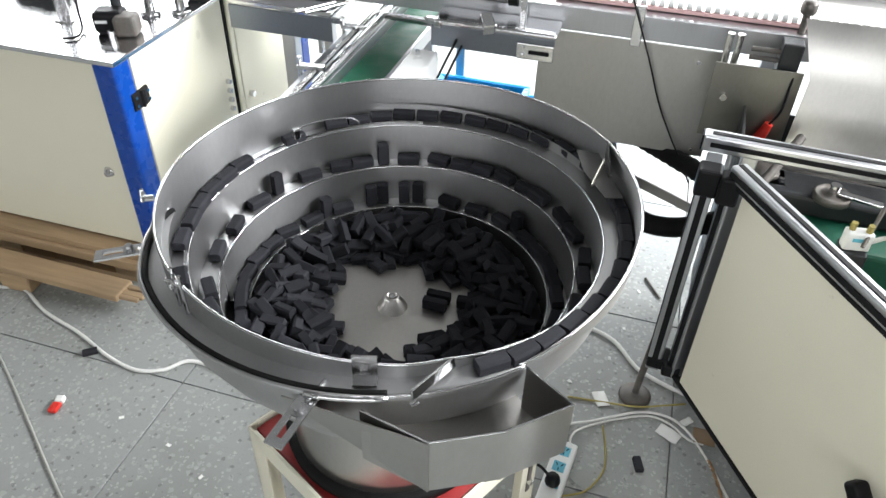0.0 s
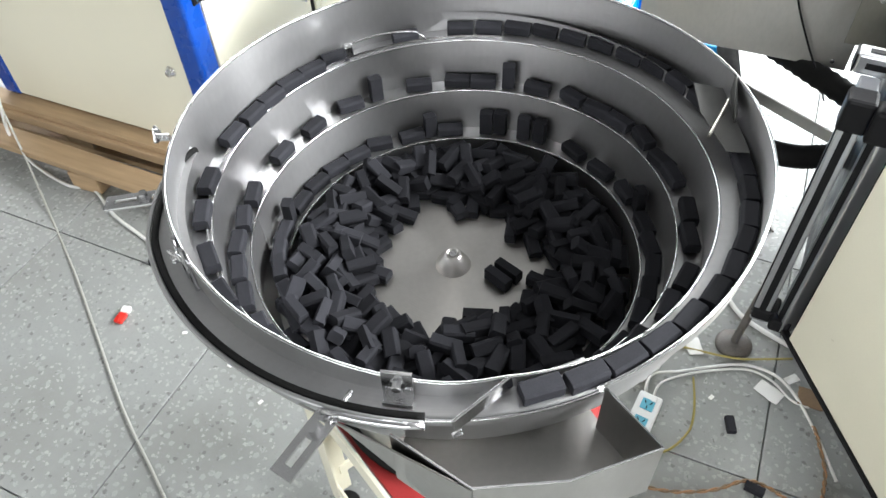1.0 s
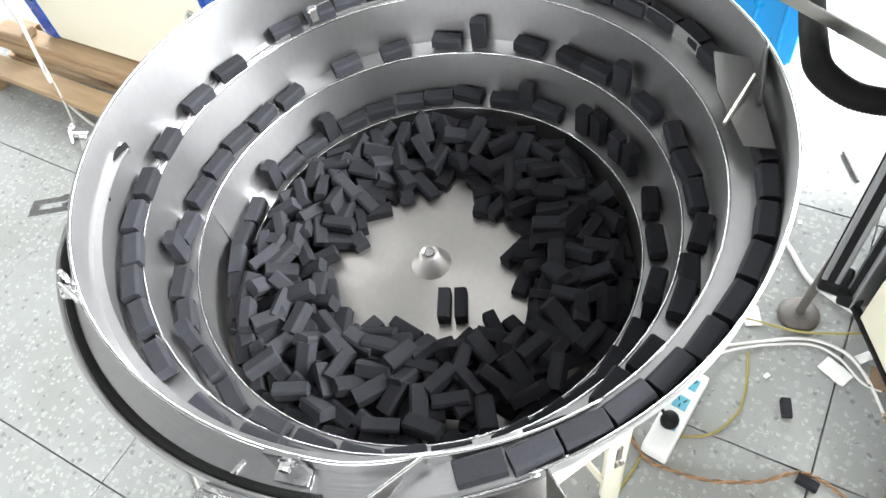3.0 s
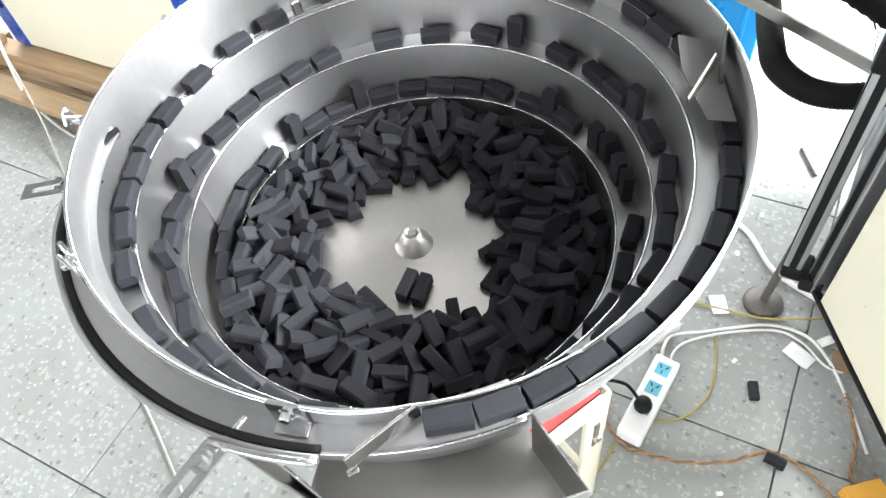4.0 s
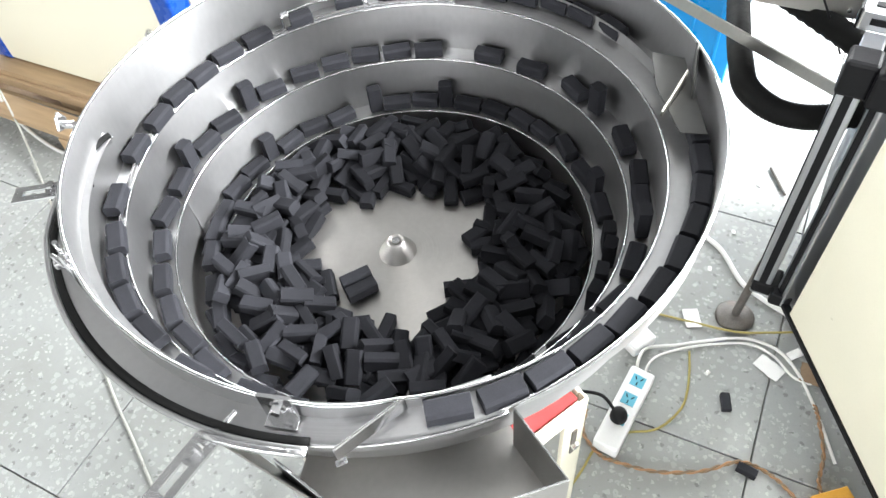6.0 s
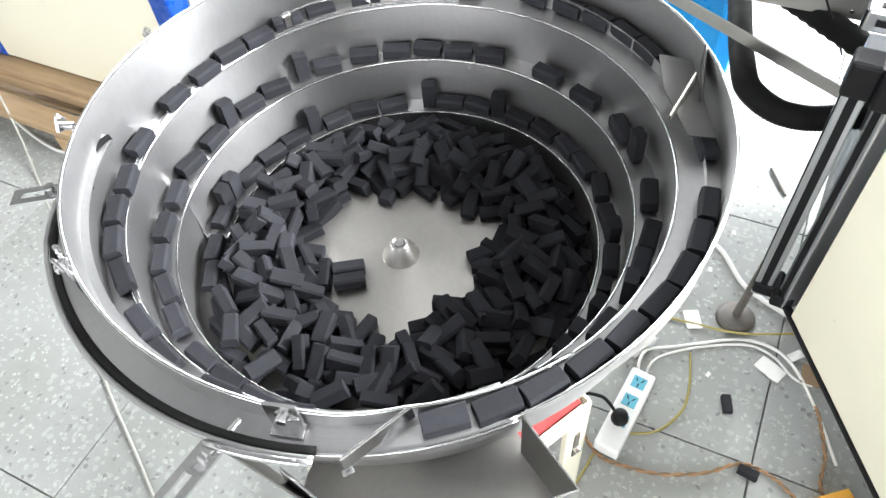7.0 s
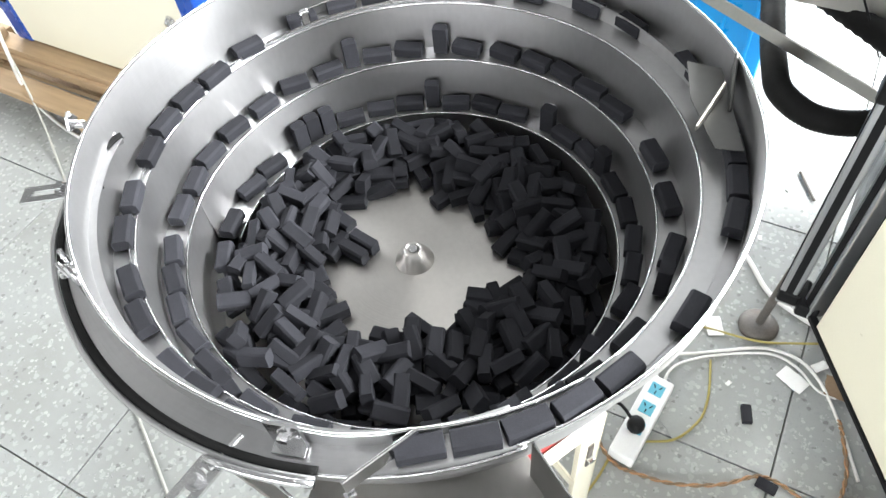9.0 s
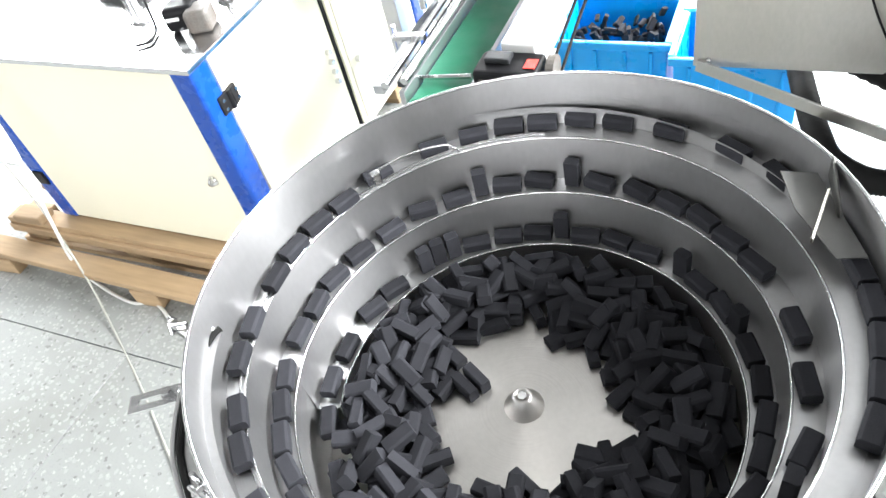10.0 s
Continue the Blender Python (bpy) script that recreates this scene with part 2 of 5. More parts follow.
def tube(pts, r, segs=8, n=8, ribs=0.0):
    """A round cable or hose along a smooth line; ribs: how far every other ring stands out."""
    line = smooth_path(pts, n) if n > 1 else [Vector(q) for q in pts]
    bm = bmesh.new()
    up = Vector((0, 0, 1))
    rings = []
    for i, q in enumerate(line):
        d = (line[min(i + 1, len(line) - 1)] - line[max(i - 1, 0)]).normalized()
        side = d.cross(up)
        side = side.normalized() if side.length > 1e-4 else Vector((1, 0, 0))
        u = side.cross(d)
        rr = r + (ribs if i % 2 else 0)
        rings.append([bm.verts.new(q + rr * (math.cos(a) * side + math.sin(a) * u)) for a in [2 * math.pi * k / segs for k in range(segs)]])
    for a, b in zip(rings, rings[1:]):
        for k in range(segs):
            bm.faces.new((a[k], a[(k + 1) % segs], b[(k + 1) % segs], b[k]))
    bm.faces.new(rings[0][::-1])
    bm.faces.new(rings[-1])
    return bm


def thicken(ob, t, offset=0.0):
    mod = ob.modifiers.new("thickness", "SOLIDIFY")
    mod.thickness, mod.offset = t, offset
    even = ob.modifiers.new("even_shading", "WEIGHTED_NORMAL")
    even.weight = 90
    return ob


def polar(r, deg, z):
    return Vector((r * math.cos(radians(deg)), r * math.sin(radians(deg)), z))


# axes of the building: the floor tiles, cabinets and machines line up with them
YAW = -27.0
E1 = Vector((math.cos(radians(YAW)), math.sin(radians(YAW)), 0))
E2 = Vector((-math.sin(radians(YAW)), math.cos(radians(YAW)), 0))


def grid(u, v, z, turn=0.0):
    """The pose at u along E1 and v along E2."""
    q = E1 * u + E2 * v
    return pose(q.x, q.y, z, 0, 0, YAW + turn)


# ---------------------------------------------------------------- the setting
def build_room():
    part("ground", box(16, 16, 0.1, pose(0, 0, -0.112), 0), JOINT)
    tagged(bpy.data.objects["ground"], "grey mortar bed under the terrazzo tiles", "floor", kind="structure")
    floor = thing("floor", "grey speckled terrazzo tile floor with dark joints", "floor", kind="structure")
    tile = box(0.597, 0.597, 0.012, pose(0, 0, -0.012), 0.001, 1)
    first = part("tile", tile, TERRAZZO, floor)
    o = Vector((0.582, -0.033, 0))
    ou, ov = o.dot(E1), o.dot(E2)
    k = 0
    for i in range(-7, 8):
        for j in range(-7, 10):
            m = grid(ou + (i + 0.5) * 0.6, ov + (j + 0.5) * 0.6, 0)
            if k == 0:
                ob = first
            else:
                ob = new("tile", first.data)
                ob.parent = floor
            ob.matrix_basis = m @ pose(0, 0, 0, 0, 0, 90 * ((i * 7 + j * 3) % 4))
            k += 1
    # walls with window openings, ceiling
    def wall(name, x0, y0, x1, y1, openings):
        a, b = Vector((x0, y0, 0)), Vector((x1, y1, 0))
        length = (b - a).length
        ang = math.degrees(math.atan2((b - a).y, (b - a).x))
        bm = bmesh.new()
        cuts = sorted(openings)
        pos = 0.0
        for s, e, lo, hi in cuts:
            add_box(bm, s - pos, 0.2, 3.5, pose((pos + s) / 2, 0, 0))
            add_box(bm, e - s, 0.2, lo, pose((s + e) / 2, 0, 0))
            add_box(bm, e - s, 0.2, 3.5 - hi, pose((s + e) / 2, 0, hi))
            pos = e
        add_box(bm, length - pos, 0.2, 3.5, pose((pos + length) / 2, 0, 0))
        ob = part(name, bm, WALLPAINT)
        ob.matrix_basis = pose(x0, y0, 0, 0, 0, ang)
        tagged(ob, "plain pale grey painted factory wall", "wall", kind="structure")
    wall("wall_north", -5, 3.6, 4, 3.6, [(1.7, 8.9, 0.4, 2.1)])
    # the south wall's opening is made up for the added fill lamp
    wall("wall_south", 4, -5, -5, -5, [(3.2, 8.0, 1.35, 3.15)])
    wall("wall_east", 4, 3.6, 4, -5, [(1.2, 6.2, 2.25, 3.4)])
    wall("wall_west", -5, -5, -5, 3.6, [])
    ob = part("ceiling", box(10.2, 8.8, 0.15, pose(0, -0.7, 3.5), 0), ROOFPAINT)
    tagged(ob, "plain grey factory ceiling", "ceiling", kind="structure")


build_room()

# ---------------------------------------------------------------- the bowl feeder
TURN0 = 90.0  # the spiral counts its turns clockwise from here


def track_r(s):
    return 0.2215 + 0.0305 * s


def track_z(s):
    return 0.700 + 0.0625 * s


def s_of(deg, level):
    return ((TURN0 - deg) % 360) / 360 + level


def deg_of(s):
    return TURN0 - 360 * s


RIM = [(-180, 0.299), (-135, 0.299), (-110, 0.299), (-84, 0.304)]
RIM2 = [(-84, 0.3185), (-71, 0.3205), (-60, 0.3235), (-50, 0.3275), (-30, 0.331), (0, 0.338), (20, 0.343), (45, 0.338), (90, 0.318), (135, 0.303), (180, 0.299)]


def lerp_table(tab, x):
    for (a, va), (b, vb) in zip(tab, tab[1:]):
        if a <= x <= b:
            k = (x - a) / (b - a)
            return va + (vb - va) * k
    return tab[0][1] if x < tab[0][0] else tab[-1][1]


def rim_r(deg):
    d = (deg + 180) % 360 - 180
    vals = []
    for o in (-12, -8, -4, 0, 4, 8, 12):
        q = d + o
        if d < -84:
            vals.append(lerp_table(RIM, max(-180, min(q, -84))))
        else:
            vals.append(lerp_table(RIM2, max(-84, min(q, 180))))
    return sum(vals) / len(vals)


RIM_Z = 0.893
S_START, S_TOP, S_END = -0.225, 1.4845, 2.478   # ramp's foot, start of the top track, its end at the gate
PLATE_Z = 0.668


def wall_r(s):
    """Where the wall beside the track stands."""
    return track_r(s) + 0.0285 if s < S_TOP else rim_r(deg_of(s)) - 0.003


def bolt_head(at, r, h, parent, normal=(0, 0, 1), name="bolt"):
    a = Vector(at)
    bm = rod(a, a + Vector(normal) * h, r, 6)
    add_rod(bm, a - Vector(normal) * 0.0008, a + Vector(normal) * 0.0012, r * 1.6, 16)
    return part(name, bm, CHROME, parent)


def slot_bar(length, width, thick, slot_from, slot_to, slot_w):
    """A flat bar along +x from the origin with a long slot through it."""
    bm = bmesh.new()
    w, sw = width / 2, slot_w / 2
    add_box(bm, slot_from, width, thick, pose(slot_from / 2, 0, 0))
    add_box(bm, length - slot_to, width, thick, pose((length + slot_to) / 2, 0, 0))
    for k in (-1, 1):
        add_box(bm, slot_to - slot_from, w - sw, thick, pose((slot_from + slot_to) / 2, k * (w + sw) / 2, 0))
    return bm


def build_bowl():
    bowl = thing("vibratory_bowl_feeder", "round stainless steel vibratory bowl feeder with a rising spiral track", "machine")
    plate = lathe([(0.0, PLATE_Z + 0.006), (0.02, PLATE_Z + 0.006), (0.12, PLATE_Z + 0.002), (0.228, PLATE_Z - 0.002), (0.228, PLATE_Z - 0.008)], 96)
    part("base_plate", plate, PLATE, bowl, "brushed steel base plate", True)
    cone = lathe([(0.0235, PLATE_Z + 0.004), (0.0225, PLATE_Z + 0.007), (0.0115, PLATE_Z + 0.026), (0.010, PLATE_Z + 0.028), (0.0078, PLATE_Z + 0.028), (0.0072, PLATE_Z + 0.021), (0, PLATE_Z + 0.021)], 48)
    c = part("centre_cone", cone, PLATE, bowl, "bright turned steel centre cone", True)
    part("bolt", rod((0, 0, PLATE_Z + 0.018), (0, 0, PLATE_Z + 0.0275), 0.0055, 6), CHROME, c)
    step = 1 / 144
    s = S_START
    inner, floor_rows, upper = [], [], []
    while s <= S_END + 1e-6:
        d = deg_of(s)
        r0, z0 = track_r(s), track_z(s)
        if s < S_START + 1.0:
            inner.append([polar(r0 + 0.0005, d, PLATE_Z - 0.004), polar(r0, d, z0)])
        r1 = wall_r(s)
        floor_rows.append([polar(r0, d, z0), polar((r0 + r1) / 2, d, z0 - 0.001), polar(r1, d, z0 - 0.002)])
        if s < S_TOP + 0.004:
            r1 = track_r(s) + 0.0285
            r2, z2 = track_r(s + 1), track_z(s + 1)
            upper.append([polar(r1, d, z0 - 0.002), polar(r1 + (r2 - r1) * 0.4, d, z0 + (z2 - z0) * 0.4), polar(r2, d, z2)])
        s += step
    for name, rows, label in (("inner_wall", inner, ""), ("spiral_track", floor_rows, "bright worn spiral track"), ("stepped_wall", upper, "")):
        thicken(part(name, sheet(rows), STEEL, bowl, label, True), 0.0016)
    line = []
    s = S_START
    while s <= S_END + 1e-6:
        line.append(polar(track_r(s) - 0.0003, deg_of(s), track_z(s) + 0.0004))
        s += 1 / 120
    part("track_edge", tube(line, 0.0014, 6, 1), CHROME, bowl, "polished rounded edge of the track", True)
    # tall outer wall; past the gate it runs on as a low fence along the inner edge
    rows, lip = [], []
    for i in range(0, 193):
        s = S_TOP - 0.075 + (2.448 - S_TOP + 0.075) * i / 192
        d = deg_of(s)
        if s < S_TOP:
            k = (s - S_TOP + 0.075) / 0.075
            rt = track_r(s + 1)
            top = track_z(s + 1) + 0.001 + 0.014 * k
            rows.append([polar(rt, d, track_z(s + 1) - 0.001), polar(rt, d, top - 0.004), polar(rt + 0.0003, d, top)])
        else:
            k = min(1, (s - S_TOP) / 0.16)
            top = track_z(2.478) + 0.016 + (RIM_Z - track_z(2.478) - 0.016) * k
            top -= 0.035 * max(0, min(1, (s - 2.315) / 0.13))
            rt = rim_r(d)
            rt += (track_r(s + 1) - rt) * max(0, 1 - (s - S_TOP) / 0.03)
            low = track_z(s) - 0.004
            rows.append([polar(rt - 0.003, d, low), polar(rt - 0.0012, d, (low + top) / 2), polar(rt, d, top)])
        lip.append(polar(rt, d, top))
    thicken(part("outer_wall", sheet(rows), STEEL, bowl, "tall brushed steel outer wall", True), 0.0018)
    part("rim", tube(lip, 0.0017, 8, 1), CHROME, bowl, "polished rolled rim", True)
    # low shelf outside the wall with its black gasket
    rows, gasket, lip2, front = [], [], [], []
    for i in range(0, 105):
        d = -70 - 118 * i / 104
        k = min(1.0, max(0.0, (188 + d) / 26.0))
        ro = 0.292 + (0.3235 - 0.292) * k ** 0.6
        if d > -92:
            ro -= 0.001 * (d + 92) / 22
        rows.append([polar(0.289, d, 0.8545), polar(ro - 0.004, d, 0.8535), polar(ro, d, 0.8535), polar(ro + 0.0005, d, 0.845)])
        if d < -97:
            gasket.append(polar(ro - 0.0015, d, 0.8555))
            lip2.append(polar(ro + 0.0048, d, 0.8565))
        if d >= -110:
            front.append(polar(ro + 0.0005, d, 0.8535))
    thicken(part("shelf", sheet(rows), STEEL, bowl, "flat dull steel shelf round the wall", True), 0.0016)
    part("gasket", tube(gasket, 0.0038, 8, 1), RUBBER, bowl, "black rubber gasket strip", True)
    part("shelf_lip", tube(lip2, 0.0026, 8, 1), STEEL, bowl, smooth=True)
    part("front_lip", tube(front, 0.0014, 6, 1), CHROME, bowl, smooth=True)
    skin = lathe([(0.3165, 0.851), (0.3165, 0.841), (0.307, 0.790), (0.285, 0.742), (0.2565, 0.700), (0.245, 0.676), (0.236, 0.656), (0.16, 0.644), (0.16, 0.640), (0.0, 0.640)], 96)
    part("outer_shell", skin, STEEL, bowl, "tapering steel underside", True)
    # clamp of the gasket's strip near the gate
    strip = [polar(0.3335, -97 - 3 * i, 0.8605 - 0.0004 * i) for i in range(6)]
    part("strip_end", tube(strip, 0.0034, 6, 1), CHROME, bowl, smooth=True)
    # gate blade that turns the blocks off the track
    a, b = Vector((0.034, -0.2985, 0.872)), Vector((-0.017, -0.337, 0.872))
    d = (b - a).normalized()
    m = Matrix.Translation((a + b) / 2) @ pose(0, 0, 0, 0, 0, math.degrees(math.atan2(d.y, d.x)))
    g = part("gate_blade", box((b - a).length, 0.0030, 0.013, m @ pose(0, 0, -0.011, 12, 0, 0), 0.0008), CHROME, bowl, "slanting steel gate blade")
    part("gate_foot", box(0.009, 0.005, 0.0025, Matrix.Translation(b) @ pose(0.002, 0.000, -0.017, 0, 0, 20), 0.0006), CHROME, g)
    # slotted angle bracket on the fence
    p = polar(0.301, -101.5, 0.0)
    m = pose(p.x, p.y, 0.856, 0, 0, -101.5 + 90)
    br = part("bracket", slot_bar(0.036, 0.026, 0.003, 0.010, 0.029, 0.007), CHROME, bowl, "slotted steel angle bracket")
    br.matrix_basis = m @ pose(0, -0.003, 0.001, 90, -90, 0) @ pose(0, 0, 0)
    part("bracket_foot", box(0.026, 0.012, 0.003, m @ pose(0, -0.008, 0.0005), 0.0006), CHROME, bowl)
    q = m @ Vector((0, -0.006, 0.022))
    n = (m.to_3x3() @ Vector((0, -1, 0)))
    bolt_head(q, 0.0042, 0.006, bowl, n)
    # pair of clamp pins with wing nuts
    for dd in (-146, -149.5):
        q = polar(0.302, dd, 0.0)
        part("clamp_pin", rod((q.x, q.y, 0.856), (q.x, q.y, 0.912), 0.0024, 10), CHROME, bowl, "upright clamp pin")
    q = polar(0.305, -148, 0.893)
    bm = bmesh.new()
    add_box(bm, 0.022, 0.004, 0.008, Matrix.Translation(q) @ pose(0, 0, 0, 20, 0, -40), 0.0015)
    add_box(bm, 0.008, 0.014, 0.008, Matrix.Translation(q) @ pose(0, 0, -0.002, 0, 0, -60), 0.002)
    part("wing_nut", bm, CHROME, bowl, "small bright wing nut")
    # wing nut on the rim
    q = polar(0.305, 176, 0.890)
    bm = bmesh.new()
    add_rod(bm, q, q + polar(0.014, 176, 0), 0.004, 10)
    for k in (-1, 1):
        add_box(bm, 0.004, 0.010, 0.016, Matrix.Translation(q + polar(0.013, 176, 0)) @ pose(0, k * 0.007, -0.002, k * -28, 0, 176), 0.0018)
    part("wing_nut", bm, CHROME, bowl, "bright wing nut on the rim")
    # two slotted arms that stand out from the shell
    for deg, tilt, r0 in ((-177, 4, 0.316), (-111, 6, 0.325)):
        m = Matrix.Translation(polar(r0, deg, 0.838 if deg < -150 else 0.850)) @ pose(0, 0, 0, 0, 0, deg - (0 if deg < -150 else 16)) @ pose(0, 0, 0, 0, tilt, 0)
        arm = part("slotted_arm", slot_bar(0.068, 0.021, 0.003, 0.014, 0.058, 0.007), CHROME, bowl, "slotted flat steel arm")
        arm.matrix_basis = m
        bolt_head(m @ Vector((0.024, 0, 0.003)), 0.0052, 0.008, bowl, m.to_3x3() @ Vector((0, 0, 1)))
        part("arm_stud", rod(m @ Vector((-0.02, 0.004, 0.003)), m @ Vector((0.012, 0.004, 0.006)), 0.0022, 8), CHROME, bowl)
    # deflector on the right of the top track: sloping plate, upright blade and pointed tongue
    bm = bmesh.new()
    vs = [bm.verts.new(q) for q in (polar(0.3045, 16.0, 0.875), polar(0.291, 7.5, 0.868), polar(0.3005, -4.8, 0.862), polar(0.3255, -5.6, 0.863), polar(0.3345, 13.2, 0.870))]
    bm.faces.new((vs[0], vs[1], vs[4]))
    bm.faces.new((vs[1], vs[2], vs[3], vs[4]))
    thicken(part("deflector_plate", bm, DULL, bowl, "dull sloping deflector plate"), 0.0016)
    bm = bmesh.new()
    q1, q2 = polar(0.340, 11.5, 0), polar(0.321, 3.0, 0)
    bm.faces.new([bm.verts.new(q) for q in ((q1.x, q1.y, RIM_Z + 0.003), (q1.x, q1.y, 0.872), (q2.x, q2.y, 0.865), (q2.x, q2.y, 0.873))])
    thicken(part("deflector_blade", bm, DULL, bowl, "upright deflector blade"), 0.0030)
    bm = bmesh.new()
    q1, q2 = polar(0.321, 7.2, 0), polar(0.284, -1.6, 0)
    bm.faces.new([bm.verts.new(q) for q in ((q1.x, q1.y, 0.884), (q2.x, q2.y, 0.875), (q2.x, q2.y, 0.869), (q1.x, q1.y, 0.868))])
    thicken(part("deflector_tongue", bm, PANEL, bowl, "pointed steel tongue"), 0.002)
    # clamp and bent wire on the back of the wall
    q = polar(0.268, 117, 0.838)
    part("wire_clamp", box(0.012, 0.010, 0.018, Matrix.Translation(q) @ pose(0, 0, 0, 0, 0, 27), 0.002), CHROME, bowl)
    part("bent_wire", tube([polar(0.272, 117, 0.853), polar(0.270, 108, 0.857), polar(0.264, 98, 0.857), polar(0.258, 95, 0.853), polar(0.258, 94, 0.845)], 0.0013, 6), CHROME, bowl, "thin bent steel wire", True)
    rows = []
    for i in range(0, 66):
        dd = 215 - 2.2 * i
        s = s_of(dd, 2 if dd <= 90 else 1)
        rows.append([polar(track_r(s) + 0.0034, dd, track_z(s) - 0.003), polar(track_r(s) + 0.0030, dd, track_z(s) + 0.0065)])
    thicken(part("guide_strip", sheet(rows), CHROME, bowl, "thin bright guide strip", True), 0.001)
    # catch chute under the gate
    zt, zb = 0.843, 0.762
    pts = [(-0.070, -0.326), (-0.007, -0.377), (0.070, -0.376), (0.149, -0.354), (0.115, -0.296)]
    ch = part("chute_wall", sheet([[Vector((x, y, zb)), Vector((x, y, zt))] for x, y in pts]), SHEET, bowl, "bent sheet steel catch chute")
    thicken(ch, 0.0018)
    bm = bmesh.new()
    bm.faces.new([bm.verts.new((x, y, zb + 0.012)) for x, y in ((-0.070, -0.326), (-0.007, -0.377), (0.070, -0.376), (0.149, -0.354), (0.110, -0.272), (0.03, -0.286), (-0.060, -0.286))])
    thicken(part("chute_floor", bm, SHEET, ch), 0.0018)
    part("chute_edge", tube([Vector((x, y, zt)) for x, y in pts], 0.0012, 6, 1), CHROME, ch)
    bm = bmesh.new()
    bm.faces.new([bm.verts.new(q) for q in ((-0.007, -0.379, zt), (-0.007, -0.379, zb), (-0.118, -0.285, 0.785), (-0.150, -0.285, 0.832))])
    thicken(part("chute_wing", bm, SHEET, ch, "slanting sheet steel wing"), 0.0018)
    return bowl


BOWL = build_bowl()


# ---------------------------------------------------------------- foam blocks
BL, BW, BH = 0.0362, 0.0180, 0.0135


def block_mesh():
    """A cut foam block with two chamfered long edges."""
    h, w, c = BH / 2, BW / 2, 0.0026
    prof = [(-w, -h), (w, -h), (w, h - c), (w - c, h), (-w + c, h), (-w, h - c)]
    bm = bmesh.new()
    a = [bm.verts.new((-BL / 2, y, z)) for y, z in prof]
    b = [bm.verts.new((BL / 2, y, z)) for y, z in prof]
    bm.faces.new(a)
    bm.faces.new(b[::-1])
    for i in range(6):
        j = (i + 1) % 6
        bm.faces.new((a[j], a[i], b[i], b[j]))
    bmesh.ops.bevel(bm, geom=bm.edges[:], offset=0.0004, segments=1, affect="EDGES")
    bmesh.ops.recalc_face_normals(bm, faces=bm.faces[:])
    me = bpy.data.meshes.new("foam_block")
    bm.to_mesh(me)
    bm.free()
    me.materials.append(FOAM)
    return me


BLOCK = block_mesh()
MOVES = []   # (object, rows), keyed in motions()


def foam_block(m, label, group, rows=None):
    ob = new("foam_block", BLOCK)
    tagged(ob, label, "foam block", group)
    ob.matrix_basis = m
    if rows:
        MOVES.append((ob, rows))
    return ob


SPIN = 17.2     # degrees a second along the tracks
PILE_SPIN = 14.5
TIMES = [0, 1, 2, 3, 4, 5, 6, 7, 8, 9, 10]
GATE_S = s_of(-84.5, 2)
CATCH_SPOTS = [(x, y, 0.4548 + 0.0154 * k) for k in range(10) for x, y in ((0.032, 0.172), (0.008, 0.150 + 0.03), (0.062, 0.150))]
rng = random.Random(5)
spot = [0]


def track_pose(s, kind, jig):
    d = deg_of(s)
    z = track_z(s)
    half = {"flat": BH / 2, "up": BL / 2, "side": BW / 2, "cross": BH / 2}[kind]
    depth = {"flat": BW / 2, "up": BH / 2, "side": BH / 2, "cross": BL / 2}[kind]
    r = wall_r(s) - depth - 0.0035 - jig * 0.005
    k = max(0.0, min(1.0, (s - 2.2) / 0.1))
    r = r * (1 - k) + k * (rim_r(deg_of(min(s, 2.44))) - depth - 0.005)
    k = max(0.0, min(1.0, (s - 2.36) / 0.05))
    r = r * (1 - k) + k * (0.3100 - 0.002 * max(0.0, (s - 2.44) / 0.05))
    m = Matrix.Translation(polar(r, d, z + half + 0.0012)) @ pose(0, 0, 0, 0, 0, d + 90 + (jig - 0.5) * (26 if s < 1.45 else 8))
    if kind == "up":
        m = m @ pose(0, 0, 0, 0, 90, 0) @ pose(0, 0, 0, 90, 0, 0)
    elif kind == "side":
        m = m @ pose(0, 0, 0, 90, 0, 0)
    elif kind == "cross":
        m = m @ pose(0, 0, 0, 0, 0, 90)
    return m


